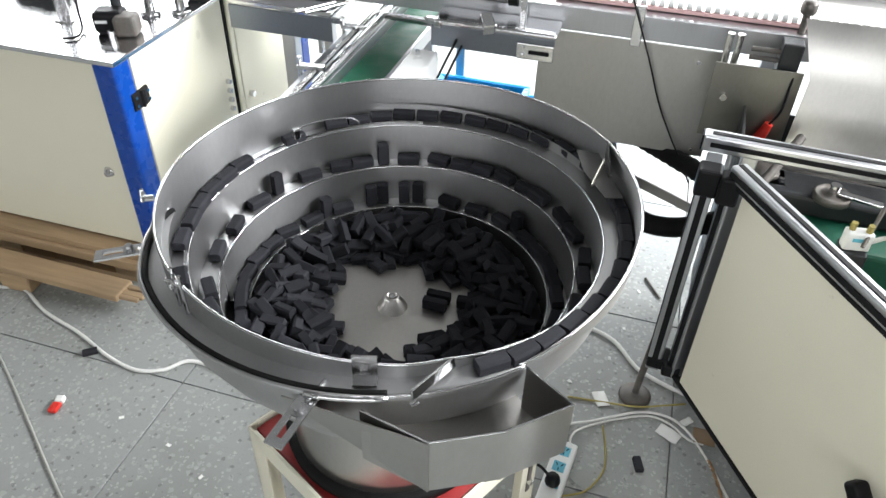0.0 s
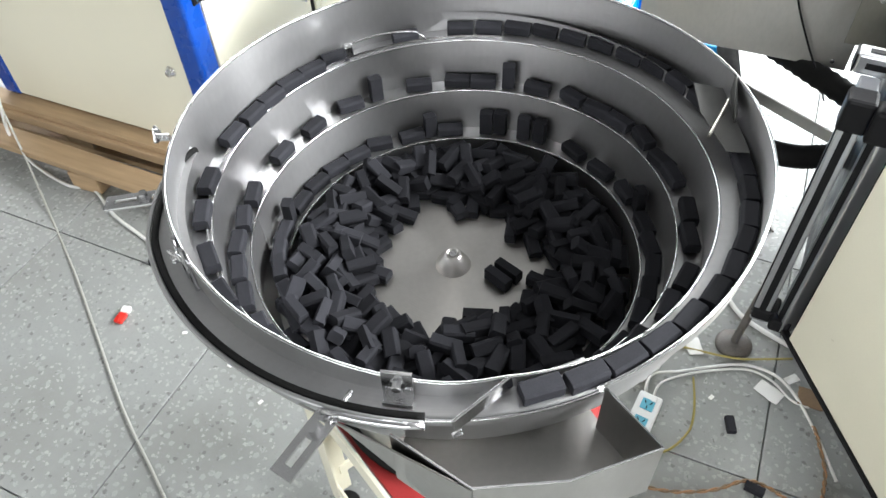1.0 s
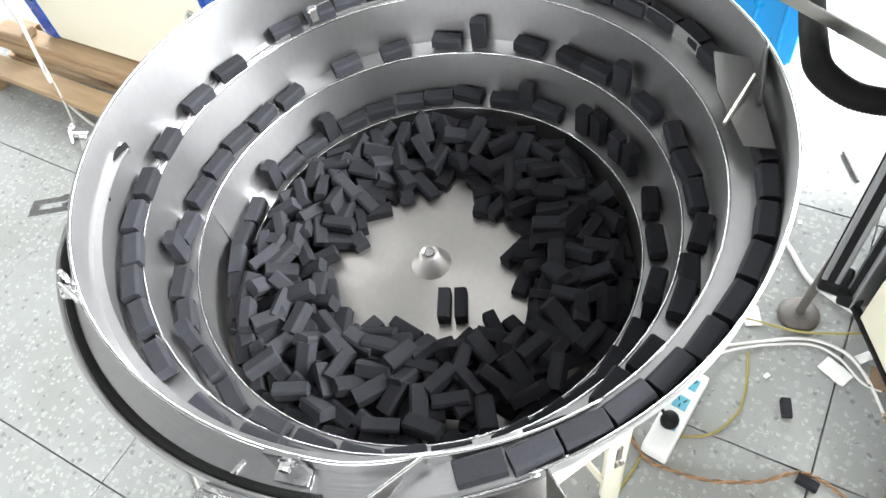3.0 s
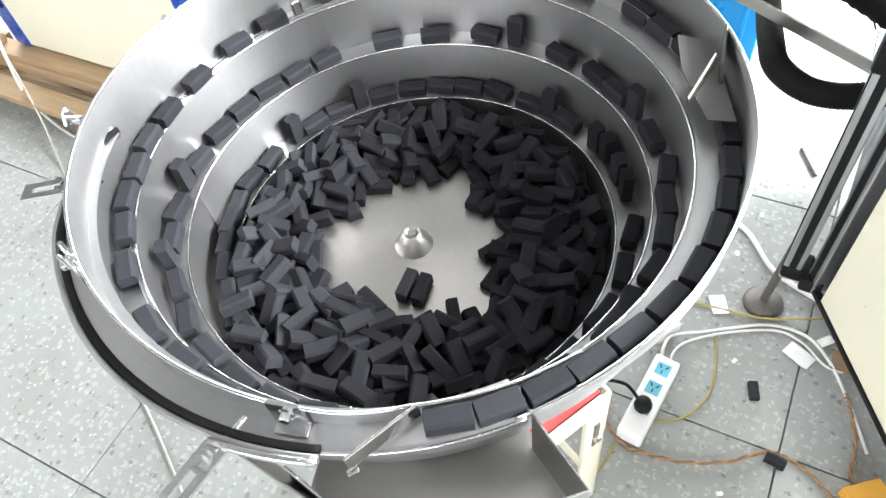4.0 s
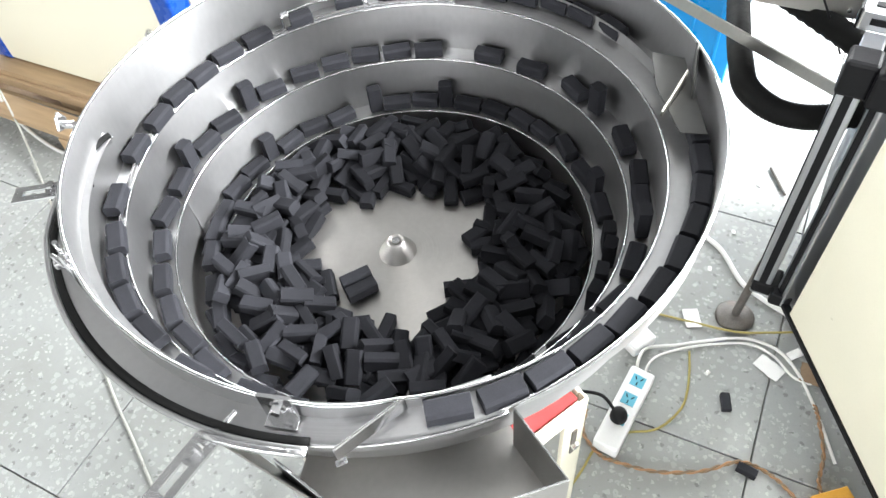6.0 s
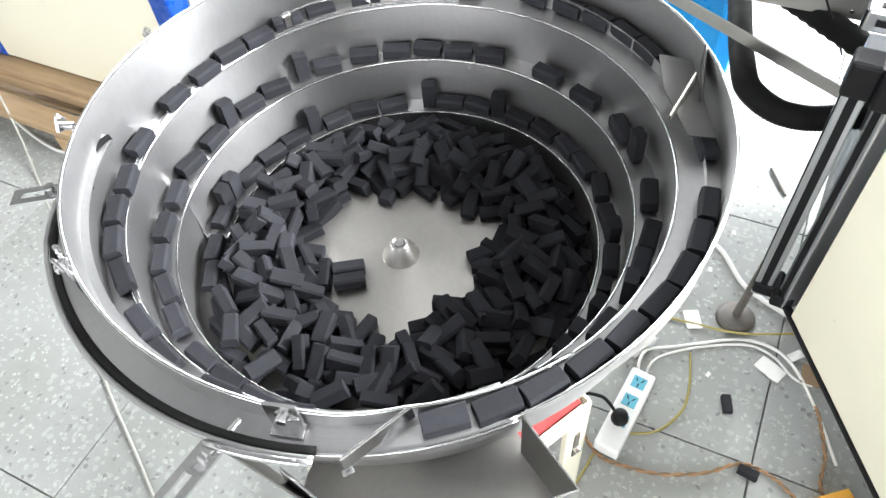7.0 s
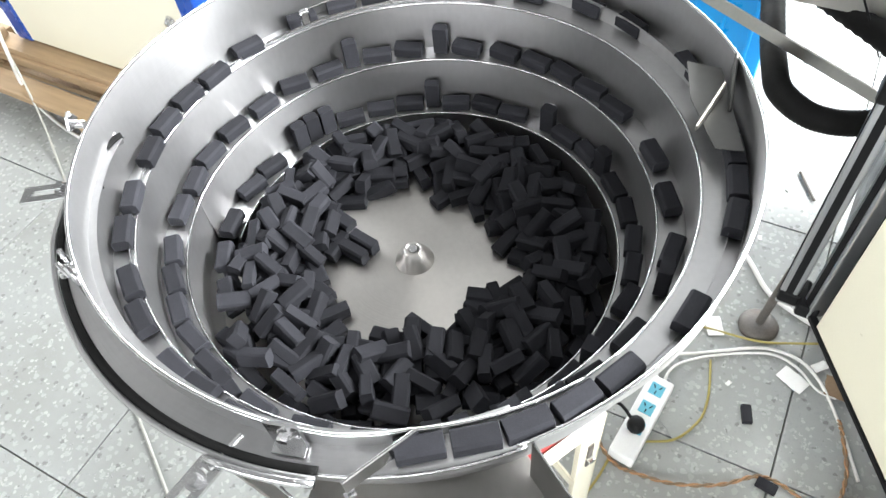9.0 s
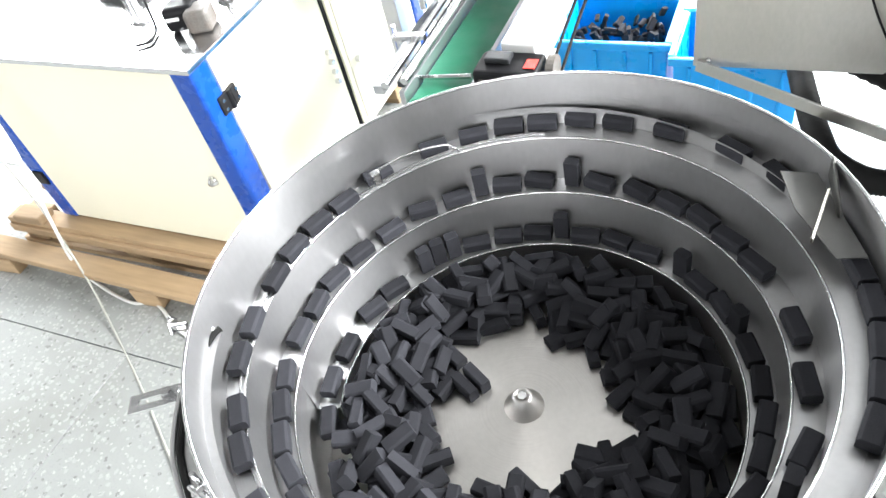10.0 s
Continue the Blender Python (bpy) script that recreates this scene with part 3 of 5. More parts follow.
def ride(s0, kind, jig, t0=7.0):
    """Rows for a block that is s0 turns up the spiral at t0 and is carried round."""
    rows = []
    fell = None
    for t in TIMES:
        s = s0 + SPIN / 360 * (t - t0)
        if s < S_START + 0.02:
            k = min(1.0, (S_START + 0.02 - s) / 0.2)
            r = (track_r(s) + 0.012) * (1 - k) + k * (track_r(s + 1) - 0.030 - 0.02 * jig)
            d = deg_of(s)
            rows.append((t, Matrix.Translation(polar(r, d, PLATE_Z + 0.024 + 0.012 * jig)) @ pose(0, 0, 0, 18 * k, 8 * k, d + 90 + 50 * (jig - 0.5) * k)))
        elif s <= GATE_S:
            rows.append((t, track_pose(s, kind, jig)))
        else:
            if fell is None:
                fell = CATCH_SPOTS[spot[0] % len(CATCH_SPOTS)]
                spot[0] += 1
                tg = t0 + (GATE_S - s0) * 360 / SPIN
                if rows and tg > rows[-1][0] + 0.05 and tg < t - 0.62:
                    rows.append((round(tg, 2), track_pose(GATE_S, kind, jig)))
                    for dt, at, turn in ((0.16, (0.010, -0.338, 0.848), (28, 10, -20)), (0.26, (0.0, -0.338, 0.795), (20, 5, 0)),
                                         (0.40, (-0.085, -0.290, 0.770), (10, 25, 20)), (0.52, (-0.195, -0.150, 0.620), (30, 40, 40)),
                                         (0.60, (-0.200, 0.060, 0.540), (30, 20, 60))):
                        rows.append((round(tg + dt, 2), Matrix.Translation(at) @ pose(0, 0, 0, *turn)))
            rows.append((t, Matrix.Translation(fell) @ pose(0, 0, 0, 0, 0, 0)))
    return rows


def add_track_block(s0, kind):
    jig = rng.random()
    if s0 - SPIN / 360 * 7 > GATE_S - 0.004:
        return
    rows = ride(s0, kind, jig)
    labels = {"flat": "black foam block lying along the spiral track", "up": "black foam block standing upright on the track",
              "side": "black foam block on its narrow side on the track", "cross": "black foam block lying across the track"}
    foam_block(rows[0][1], labels[kind], "foam blocks on the track", rows)


# places up the spiral at seven seconds, in turns; u: standing upright
TOP = [2.492, 2.471, 2.450, 2.430, 2.408, 2.387, 2.366, 2.346, 2.325, 2.304, 2.262, 2.205, 2.184, 2.164, 2.143, 2.122, 2.098, 2.052, 2.022,
       1.984, 1.952, 1.928, 1.904, 1.882, 1.858, 1.830, 1.788, 1.757, 1.733, 1.709, 1.684, 1.648, 1.622, 1.585, 1.560, 1.522]
MID = [1.206, 1.166, 1.128, 1.078, 1.052, 1.027, 1.002, 0.976, 0.946, 0.901, 0.876, 0.836, 0.808, 0.778, 0.748, 0.720, 0.694, 0.668]
MID_UP = [0.926, 0.856, 1.230]


def fill_tracks():
    for s in TOP + MID:
        add_track_block(s, "flat")
    for s in MID_UP:
        add_track_block(s, "up")
    s = 2.514
    while s < 2.80:
        add_track_block(s, "flat")
        s += 0.0194 + 0.002 * rng.random()
    # stretches out of sight, filled as densely as the rest
    for lo, hi, up in ((1.258, 1.50, 0.1), (-0.95, 0.64, 0.4)):
        s = lo
        while s < hi:
            kind = "up" if rng.random() < up else "flat"
            length = BW if kind == "up" else BL
            s += length / 2 / (2 * math.pi * (track_r(s) + 0.015))
            add_track_block(s, kind)
            gap = rng.uniform(0.002, 0.005) if rng.random() < 0.5 else rng.uniform(0.006, 0.035)
            s += (length / 2 + gap) / (2 * math.pi * (track_r(s) + 0.015))


fill_tracks()


def fill_pile():
    rr = random.Random(11)
    placed, loose, base = [], [], bmesh.new()
    layers = ((0.108, 0.192, 0.0095, 200), (0.124, 0.190, 0.0235, 150), (0.142, 0.188, 0.037, 90))
    for layer, (r_in, r_out, z, want) in enumerate(layers):
        tries = count = 0
        while count < want and tries < 7000:
            tries += 1
            a = rr.uniform(0, 360)
            edge = r_in + 0.011 * math.sin(radians(a * 3 + 40)) + 0.008 * math.sin(radians(a * 7))
            r = math.sqrt(rr.uniform(edge ** 2, r_out ** 2))
            p = polar(r, a, PLATE_Z + z + rr.uniform(-0.002, 0.003))
            if any((p - q).length < 0.0195 for q in placed if abs(q.z - p.z) < 0.011) or any((p - q).length < 0.0135 for q in placed):
                continue
            placed.append(p)
            count += 1
            spread = (8, 16, 20)[layer]
            roll = 90 if rr.random() > 0.62 else 0
            yaw = rr.uniform(0, 360)
            if r > 0.196:
                yaw = a + 90 + rr.gauss(0, 14)
            m0 = Matrix.Translation(p) @ pose(0, 0, 0, rr.gauss(0, spread) + roll, rr.gauss(0, spread), yaw)
            (loose if (layer > 1 or (layer == 0 and r < 0.113)) else base_list).append(m0)
    verts, faces = [], []
    src_v = [v.co.copy() for v in BLOCK.vertices]
    src_f = [tuple(q.vertices) for q in BLOCK.polygons]
    for m0 in base_list:
        k = len(verts)
        verts += [m0 @ v for v in src_v]
        faces += [tuple(i + k for i in q) for q in src_f]
    me = bpy.data.meshes.new("foam_block_heap")
    me.from_pydata(verts, [], faces)
    me.materials.append(FOAM)
    heap = tagged(new("foam_block_heap", me), "lower layers of the heap of black foam blocks", "foam blocks", kind="stuff")
    MOVES.append((heap, [(t, Matrix.Rotation(radians(-PILE_SPIN * (t - 7)), 4, "Z")) for t in TIMES]))
    for m0 in loose:
        rows = [(t, Matrix.Rotation(radians(-PILE_SPIN * (t - 7)), 4, "Z") @ m0) for t in TIMES]
        foam_block(rows[0][1], "black foam block in the heap on the bowl's base", "foam blocks in the heap", rows)
    # blocks that lean on the foot of the wall, where it leaves them room
    for level, count in ((0, 38), (1, 27)):
        for i in range(count):
            a0 = 360 * i / count + rr.uniform(-3, 3)
            lean, turn, roll = rr.gauss(0, 12 + 14 * level), rr.gauss(0, 16 + 20 * level), 90 if rr.random() > 0.5 else 0
            rows = []
            for t in TIMES:
                a = a0 - PILE_SPIN * (t - 7)
                s = ((TURN0 - a) / 360) % 1.0
                s -= 1.0 if s > S_START + 1 else 0.0
                k = max(0.0, (s - S_START - 0.88) / 0.12)
                r = track_r(s) - 0.0305 * k - 0.015 - 0.012 * level
                z = PLATE_Z + 0.012 + 0.021 * level + max(0.0, s * (1 - k)) * 0.016
                rows.append((t, Matrix.Translation(polar(r, a, z)) @ pose(0, 0, 0, lean + roll, lean * 0.6, a + 90 + turn)))
            foam_block(rows[0][1], "black foam block leaning on the wall's foot", "foam blocks in the heap", rows)
    # single blocks near the middle of the plate
    for x, y, roll, yaw, rate in ((-0.060, -0.024, 90, 5, 21), (-0.059, -0.042, 90, 7, 21), (0.098, -0.012, 0, 20, 15), (0.103, -0.046, 90, 38, 15)):
        p = Vector((x, y, PLATE_Z + 0.005 + (BW if roll else BH) / 2))
        rows = [(t, Matrix.Rotation(radians(-rate * (t - 7)), 4, "Z") @ Matrix.Translation(p) @ pose(0, 0, 0, roll, 0, yaw)) for t in TIMES]
        foam_block(rows[0][1], "black foam block sliding on the bare steel plate", "foam blocks in the heap", rows)


base_list = []
fill_pile()


# ---------------------------------------------------------------- stand and drive
def build_stand():
    st = thing("feeder_stand", "cream steel stand with a red top plate", "stand", at=pose(-0.006, -0.057, 0, 0, 0, 35))
    S = 0.345
    part("top_plate", box(S - 0.02, S - 0.02, 0.010, pose(0, 0, 0.437), 0.001), RED, st, "worn red painted top plate")
    for a in (0, 90, 180, 270):
        m = pose(0, 0, 0, 0, 0, a)
        part("top_rail", box(S - 0.03, 0.006, 0.042, m @ pose(0, -S / 2 + 0.003, 0.411), 0.001), CREAM, st)
        leg = bmesh.new()
        add_box(leg, 0.040, 0.004, 0.42, m @ pose(S / 2 - 0.02, -S / 2 + 0.002, 0.032), 0.0008)
        add_box(leg, 0.004, 0.040, 0.42, m @ pose(S / 2 - 0.002, -S / 2 + 0.020, 0.032), 0.0008)
        leg = part("leg", leg, CREAM, st, "cream angle iron leg")
        part("rubber_foot", lathe([(0, 0.0), (0.02, 0.0), (0.022, 0.01), (0.014, 0.032), (0, 0.032)], 20, (m @ Vector((S / 2 - 0.02, -S / 2 + 0.02, 0)))), RUBBER, leg, "black rubber foot", True)
        part("slot_bolt", rod(m @ Vector((S / 2 - 0.02, -S / 2 - 0.0005, 0.33)), m @ Vector((S / 2 - 0.02, -S / 2 - 0.009, 0.33)), 0.006, 6), CHROME, leg)
        part("slot", box(0.010, 0.003, 0.075, m @ pose(S / 2 - 0.02, -S / 2 - 0.001, 0.30), 0.001), IRON, leg)
        part("bottom_rail", box(S - 0.05, 0.005, 0.03, m @ pose(0, -S / 2 + 0.004, 0.10), 0.001), CREAM, st)
    drum = thing("vibrator_drive", "steel drum drive unit on a black rubber ring", "machine", at=pose(-0.010, -0.028, 0))
    part("drum", lathe([(0.0, 0.639), (0.152, 0.639), (0.157, 0.62), (0.156, 0.48), (0.159, 0.4655), (0, 0.4655)], 64), SHEET, drum, smooth=True)
    part("rubber_ring", lathe([(0.0, 0.466), (0.167, 0.466), (0.173, 0.461), (0.171, 0.4475), (0, 0.4475)], 64), RUBBER, drum, "black rubber ring", True)


build_stand()


# ---------------------------------------------------------------- cabinet on its pallet
def build_cabinet():
    c0 = Vector((-0.555, 0.915, 0))
    u, v = c0.dot(E1), c0.dot(E2)
    cab = thing("cabinet", "cream steel cabinet with blue corner posts and polished top", "cabinet", at=grid(u, v, 0))
    W, D, z0, z1 = 0.80, 1.0, 0.122, 0.69
    part("body", box(W - 0.02, D - 0.02, z1 - z0 - 0.004, pose(-W / 2, D / 2, z0 + 0.002), 0.002), CREAM, cab)
    f = part("front_panel", box(W - 0.10, 0.014, z1 - z0 - 0.02, pose(-W / 2, 0.005, z0 + 0.006), 0.004), CREAM, cab, "cream door panel")
    part("panel_lock", lathe([(0, 0.016), (0.006, 0.016), (0.011, 0.010), (0.013, 0.004), (0.016, 0.0), (0, 0.0)], 24), CHROME, f, "chrome cam lock", True).matrix_basis = pose(-0.102, -0.001, 0.362, 90, 0, 0)
    part("lock_lever", box(0.008, 0.006, 0.03, pose(-0.102, -0.014, 0.354, 0, 25, 0), 0.002), CHROME, f)
    part("panel_hinge", box(0.04, 0.012, 0.045, pose(-W + 0.03, -0.006, 0.258), 0.003), BLACK, f, "black hinge")
    for y0, y1 in ((0.062, 0.482), (0.535, D - 0.06)):
        sp = part("side_panel", box(0.014, y1 - y0, z1 - z0 - 0.02, pose(-0.005, (y0 + y1) / 2, z0 + 0.006), 0.004), CREAM, cab, "cream side door")
    part("door_gap", box(0.004, 0.015, z1 - z0 - 0.03, pose(-0.0085, 0.507, z0 + 0.01), 0.001), BLACK, cab, "dark gap between the side doors")
    part("gap_post", box(0.012, 0.020, z1 - z0 - 0.02, pose(-0.006, 0.523, z0 + 0.006), 0.002), CREAM, cab)
    for k in range(4):
        part("door_stud", rod((-0.001, 0.45, 0.344 + 0.03 * k), (0.014, 0.45, 0.344 + 0.03 * k), 0.008, 12), CHROME, sp)
    part("side_lock", rod((-0.001, 0.571, 0.337), (0.016, 0.571, 0.337), 0.010, 14), CHROME, sp, "chrome cam lock")
    for x, y in ((-0.026, 0.026), (-W + 0.026, 0.026), (-0.026, D - 0.026)):
        p = part("corner_post", box(0.064, 0.064, z1 - z0, pose(x, y, z0), 0.010, 3), BLUE, cab, "blue painted corner post")
    h = bmesh.new()
    add_box(h, 0.010, 0.034, 0.046, pose(0.006, 0.046, 0.543), 0.003)
    add_box(h, 0.012, 0.026, 0.046, pose(0.005, 0.082, 0.543, 0, 0, 12), 0.003)
    add_rod(h, (0.010, 0.064, 0.543), (0.010, 0.064, 0.589), 0.006, 10)
    hg = part("door_hinge", h, BLACK, cab, "black plastic door hinge")
    for dz in (0.555, 0.577):
        for y in (0.040, 0.088):
            part("hinge_screw", rod((0.009, y, dz), (0.0135, y, dz), 0.0045, 8), CHROME, hg)
    part("top", box(W + 0.06, D + 0.06, 0.012, pose(-W / 2, D / 2, z1), 0.002), CHROME, cab, "polished steel top plate")
    # devices that stand on the polished top
    def put(x, y):
        return grid(u + x, v + y, z1 + 0.0125)
    mo = thing("clamp_unit", "black clamp unit with a steel block on the cabinet top", "machine part", at=put(-0.085, 0.135))
    part("housing", box(0.075, 0.06, 0.055, pose(0, 0, 0, 0, 0, 20), 0.012, 3), BLACK, mo)
    part("block", box(0.055, 0.06, 0.05, pose(0.05, -0.005, 0, 0, 0, 20), 0.010, 3), IRON, mo, "grey metal block")
    part("label_strip", box(0.03, 0.001, 0.008, pose(-0.004, -0.033, 0.028, 0, 0, 20), 0.0002), WHITE, mo)
    part("column", rod((0.0, 0.03, 0.04), (-0.02, 0.06, 0.30), 0.013, 14), DARKMETAL, mo)
    part("bolt", rod((0.035, -0.05, 0), (0.035, -0.05, 0.022), 0.009, 6), CHROME, mo)
    for x, y in ((0.0, 0.255), (0.065, 0.295)):
        p = thing("guide_column", "bright steel guide column on the cabinet top", "machine part", "guide columns", at=put(x - 0.06, y))
        part("shaft", rod((0, 0, 0.0), (0, 0, 0.26), 0.013, 20), CHROME, p)
        part("flange", lathe([(0, 0.01), (0.024, 0.01), (0.026, 0.006), (0.026, 0), (0, 0)], 24), CHROME, p, "", True)
    b = thing("sensor_bracket", "slim steel sensor bracket with a thin black lead", "machine part", at=put(-0.235, 0.14))
    part("foot", box(0.05, 0.02, 0.004, None, 0.001), CHROME, b)
    part("upright", box(0.006, 0.018, 0.12, pose(-0.006, 0, 0.004), 0.001), CHROME, b)
    part("upright", box(0.006, 0.018, 0.12, pose(0.012, 0, 0.004), 0.001), CHROME, b)
    part("lead", tube([(0.012, 0, 0.12), (0.05, 0, 0.10), (0.07, -0.02, 0.03), (0.085, -0.04, 0.006), (0.10, -0.08, 0.005), (0.075, -0.10, 0.005)], 0.003, 6), BLACK, b, "thin black lead", True)
    # added box that stands in for a dark reflection in the polished top
    k = thing("dark_top_block", "dark grey block on the cabinet top", "machine part", at=put(-0.50, 0.36))
    part("housing", box(0.16, 0.08, 0.10, pose(0, 0, 0.0), 0.012, 3), DARKMETAL, k)
    part("end_cap", rod((0.08, 0, 0.05), (0.115, 0, 0.05), 0.03, 20), CHROME, k)
    k = thing("dark_top_block", "dark grey block on the cabinet top", "machine part", at=put(0.0, 0.40))
    part("housing", box(0.07, 0.05, 0.12, None, 0.008, 3), DARKMETAL, k)
    part("end_cap", rod((0, 0, 0.12), (0, 0, 0.145), 0.02, 20), CHROME, k)


build_cabinet()


def build_pallet():
    c0 = Vector((-0.72, 0.96, 0))
    u, v = c0.dot(E1), c0.dot(E2)
    p = thing("pallet", "worn wooden pallet under the cabinet", "pallet", at=grid(u, v, 0))
    for k, y in enumerate((0.035, 0.19, 0.36, 0.53, 0.70, 0.87)):
        part("deck_board", box(0.98, 0.085 if k else 0.06, 0.019, pose(-0.36, y - 0.02, 0.1, 0, 0, 0.4 * (-1) ** k), 0.002), WOOD, p)
    for y in (0.06, 0.45, 0.90):
        part("bottom_board", box(0.98, 0.09, 0.018, pose(-0.38, y - 0.02, 0.0, 0, 0, 0.6), 0.002), WOOD, p)
        for x in (0.06, -0.37, -0.80):
            part("block", box(0.10, 0.085, 0.081, pose(x, y - 0.02, 0.0185), 0.003), WOOD, p)
    part("stringer", box(0.98, 0.03, 0.03, pose(-0.36, -0.012, 0.0695), 0.003), WOOD, p)
    plank = bmesh.new()
    add_box(plank, 1.0, 0.072, 0.022, pose(-0.37, -0.102, 0.0615, 0, 0, -0.8), 0.004)
    for x, y, w in ((0.145, -0.112, 0.020), (0.160, -0.088, 0.014), (0.138, -0.128, 0.012)):
        add_box(plank, 0.09, w, 0.012, pose(x, y, 0.064, 0, 3, 4), 0.003)
    part("front_plank", plank, WOOD, p, "broken splintered front plank")
    for x in (-0.23, -0.82):
        part("front_block", box(0.095, 0.080, 0.061, pose(x, -0.100, 0.0, 0, 0, 4), 0.004), WOOD, p, "pale wooden block")
    part("wedge", box(0.11, 0.06, 0.03, pose(-0.735, 0.0, 0.1195, 0, 0, 3), 0.006), WOOD, p)


build_pallet()


# ---------------------------------------------------------------- machine with the open door
def profile(length, size=0.03):
    """An aluminium extrusion along +x with a dark slot line on each side."""
    return box(length, size, size, pose(length / 2, 0, -size / 2), 0.003)


def build_machine():
    hinge = Vector((0.679, 0.238, 0))
    door = thing("machine_door", "open cream door panel in an aluminium profile frame", "door", at=pose(hinge.x, hinge.y, 0.145, 0, 0, -85.2))
    L, Hh = 0.66, 0.575
    part("panel", box(L - 0.05, 0.006, Hh - 0.045, pose(L / 2 + 0.02, 0.0, 0.012), 0.001), CREAM, door, "plain cream panel")
    tr = part("top_rail", box(L, 0.032, 0.030, pose(L / 2, 0.006, Hh - 0.03), 0.004), ALU, door)
    part("groove", box(L - 0.01, 0.004, 0.011, pose(L / 2, -0.0105, Hh - 0.022), 0.0005), BLACK, tr, "dark groove")
    part("groove", box(L - 0.01, 0.010, 0.003, pose(L / 2, 0.006, Hh - 0.0015), 0.0005), BLACK, tr, "dark groove")
    part("panel_seal", box(L - 0.02, 0.008, 0.010, pose(L / 2, -0.003, Hh - 0.041), 0.001), BLACK, door, "black rubber seal")
    part("bottom_seal", box(L, 0.014, 0.012, pose(L / 2, 0, 0.0), 0.002), BLACK, door, "black edge seal")
    st = part("stile", box(0.03, 0.03, Hh - 0.03, pose(0.006, 0.006, 0), 0.003), ALU, door)
    part("groove", box(0.013, 0.003, Hh - 0.05, pose(0.006, -0.0095, 0.005), 0.0005), BLACK, st, "dark groove")
    part("groove", box(0.003, 0.013, Hh - 0.05, pose(-0.0095, 0.006, 0.005), 0.0005), BLACK, st, "dark groove")
    part("door_grip", box(0.09, 0.03, 0.03, pose(0.535, -0.03, 0.27, 0, 40, 0), 0.008, 3), BLACK, door, "black plastic grip")
    fr = thing("machine_frame", "aluminium profile machine frame on feet", "machine frame", at=pose(0.652, 0.272, 0, 0, 0, -30))
    ps = part("post", box(0.032, 0.032, 0.560, pose(0, 0, 0.134), 0.003), ALU, fr)
    part("groove", box(0.013, 0.003, 0.485, pose(0, -0.0165, 0.15), 0.0005), BLACK, ps, "dark groove")
    part("groove", box(0.003, 0.013, 0.485, pose(-0.0165, 0, 0.15), 0.0005), BLACK, ps, "dark groove")
    part("corner_cap", box(0.045, 0.045, 0.06, pose(0.0, -0.006, 0.640), 0.006), BLACK, fr, "black plastic corner block")
    part("corner_cap", box(0.040, 0.040, 0.06, pose(0.040, -0.022, 0.638), 0.006), BLACK, fr, "black plastic corner block")
    part("foot_cap", box(0.05, 0.05, 0.035, pose(0.008, 0.006, 0.140), 0.006), BLACK, fr, "black plastic foot block")
    part("foot_cap", box(0.04, 0.036, 0.035, pose(0.040, -0.018, 0.140), 0.006), BLACK, fr, "black plastic foot block")
    bm = part("top_beam", box(0.93, 0.036, 0.034, pose(0.44, 0.075, 0.694), 0.004), ALU, fr)
    part("groove", box(0.90, 0.003, 0.010, pose(0.44, 0.0565, 0.706), 0.0005), BLACK, bm, "dark groove")
    part("groove", box(0.90, 0.012, 0.003, pose(0.44, 0.075, 0.7265), 0.0005), BLACK, bm, "dark groove")
    part("beam_end_cap", box(0.003, 0.034, 0.032, pose(-0.0265, 0.075, 0.695), 0.001), BLACK, bm, "black plastic end cap")
    part("side_beam", box(0.030, 0.060, 0.030, pose(0.004, 0.030, 0.664), 0.003), ALU, fr)
    part("back_post", box(0.032, 0.032, 0.58, pose(0.075, 0.12, 0.115), 0.003), ALU, fr)
    part("far_post", box(0.032, 0.032, 0.60, pose(0.88, 0.06, 0.095), 0.003), ALU, fr)
    bm = bmesh.new()
    bm.faces.new([bm.verts.new((x, y, 0.125)) for x, y in ((0.075, 0.0), (0.43, -0.50), (1.1, -0.50), (1.1, 0.42), (0.07, 0.42), (0.07, 0.0))])
    thicken(part("base_tray", bm, DARKMETAL, fr, "dark oily base tray"), 0.004)
    part("back_sheet", box(1.02, 0.006, 0.50, pose(0.58, 0.42, 0.13), 0.001), DARKMETAL, fr, "dark back sheet")
    part("side_sheet", box(0.006, 0.27, 0.52, pose(0.062, 0.28, 0.13), 0.001), DARKMETAL, fr, "dark side sheet")
    # unseen far sheet, made taller to keep window light off the inside
    part("shade_sheet", box(0.006, 0.90, 0.95, pose(1.09, -0.05, 0.13), 0.001), DARKMETAL, fr, "dark side sheet")
    part("front_sheet", box(0.66, 0.006, 0.55, pose(0.76, -0.50, 0.13), 0.001), DARKMETAL, fr, "dark front sheet")
    for x, y in ((1.05, -0.45), (0.46, -0.45), (1.05, 0.38)):
        part("levelling_foot", rod((x, y, 0.0), (x, y, 0.124), 0.014, 12), IRON, fr)
    part("levelling_foot", rod((0.075, 0.12, 0.0), (0.075, 0.12, 0.118), 0.014, 12), IRON, fr)
    # leaning foot rod with its round base
    rf = thing("rod_stand", "rusty steel rod on a round cast iron base", "stand", at=pose(0.640, 0.290, 0))
    part("base", lathe([(0, 0.016), (0.020, 0.016), (0.034, 0.012), (0.040, 0.006), (0.040, 0), (0, 0)], 32), IRON, rf, "", True)
    part("rod", rod((0.000, 0.002, 0.012), (0.004, -0.010, 0.213), 0.0085, 14), IRON, rf, "rusty rod")
    # inside of the machine
    base = Matrix.Translation((0.652, 0.272, 0)) @ pose(0, 0, 0, 0, 0, -30)
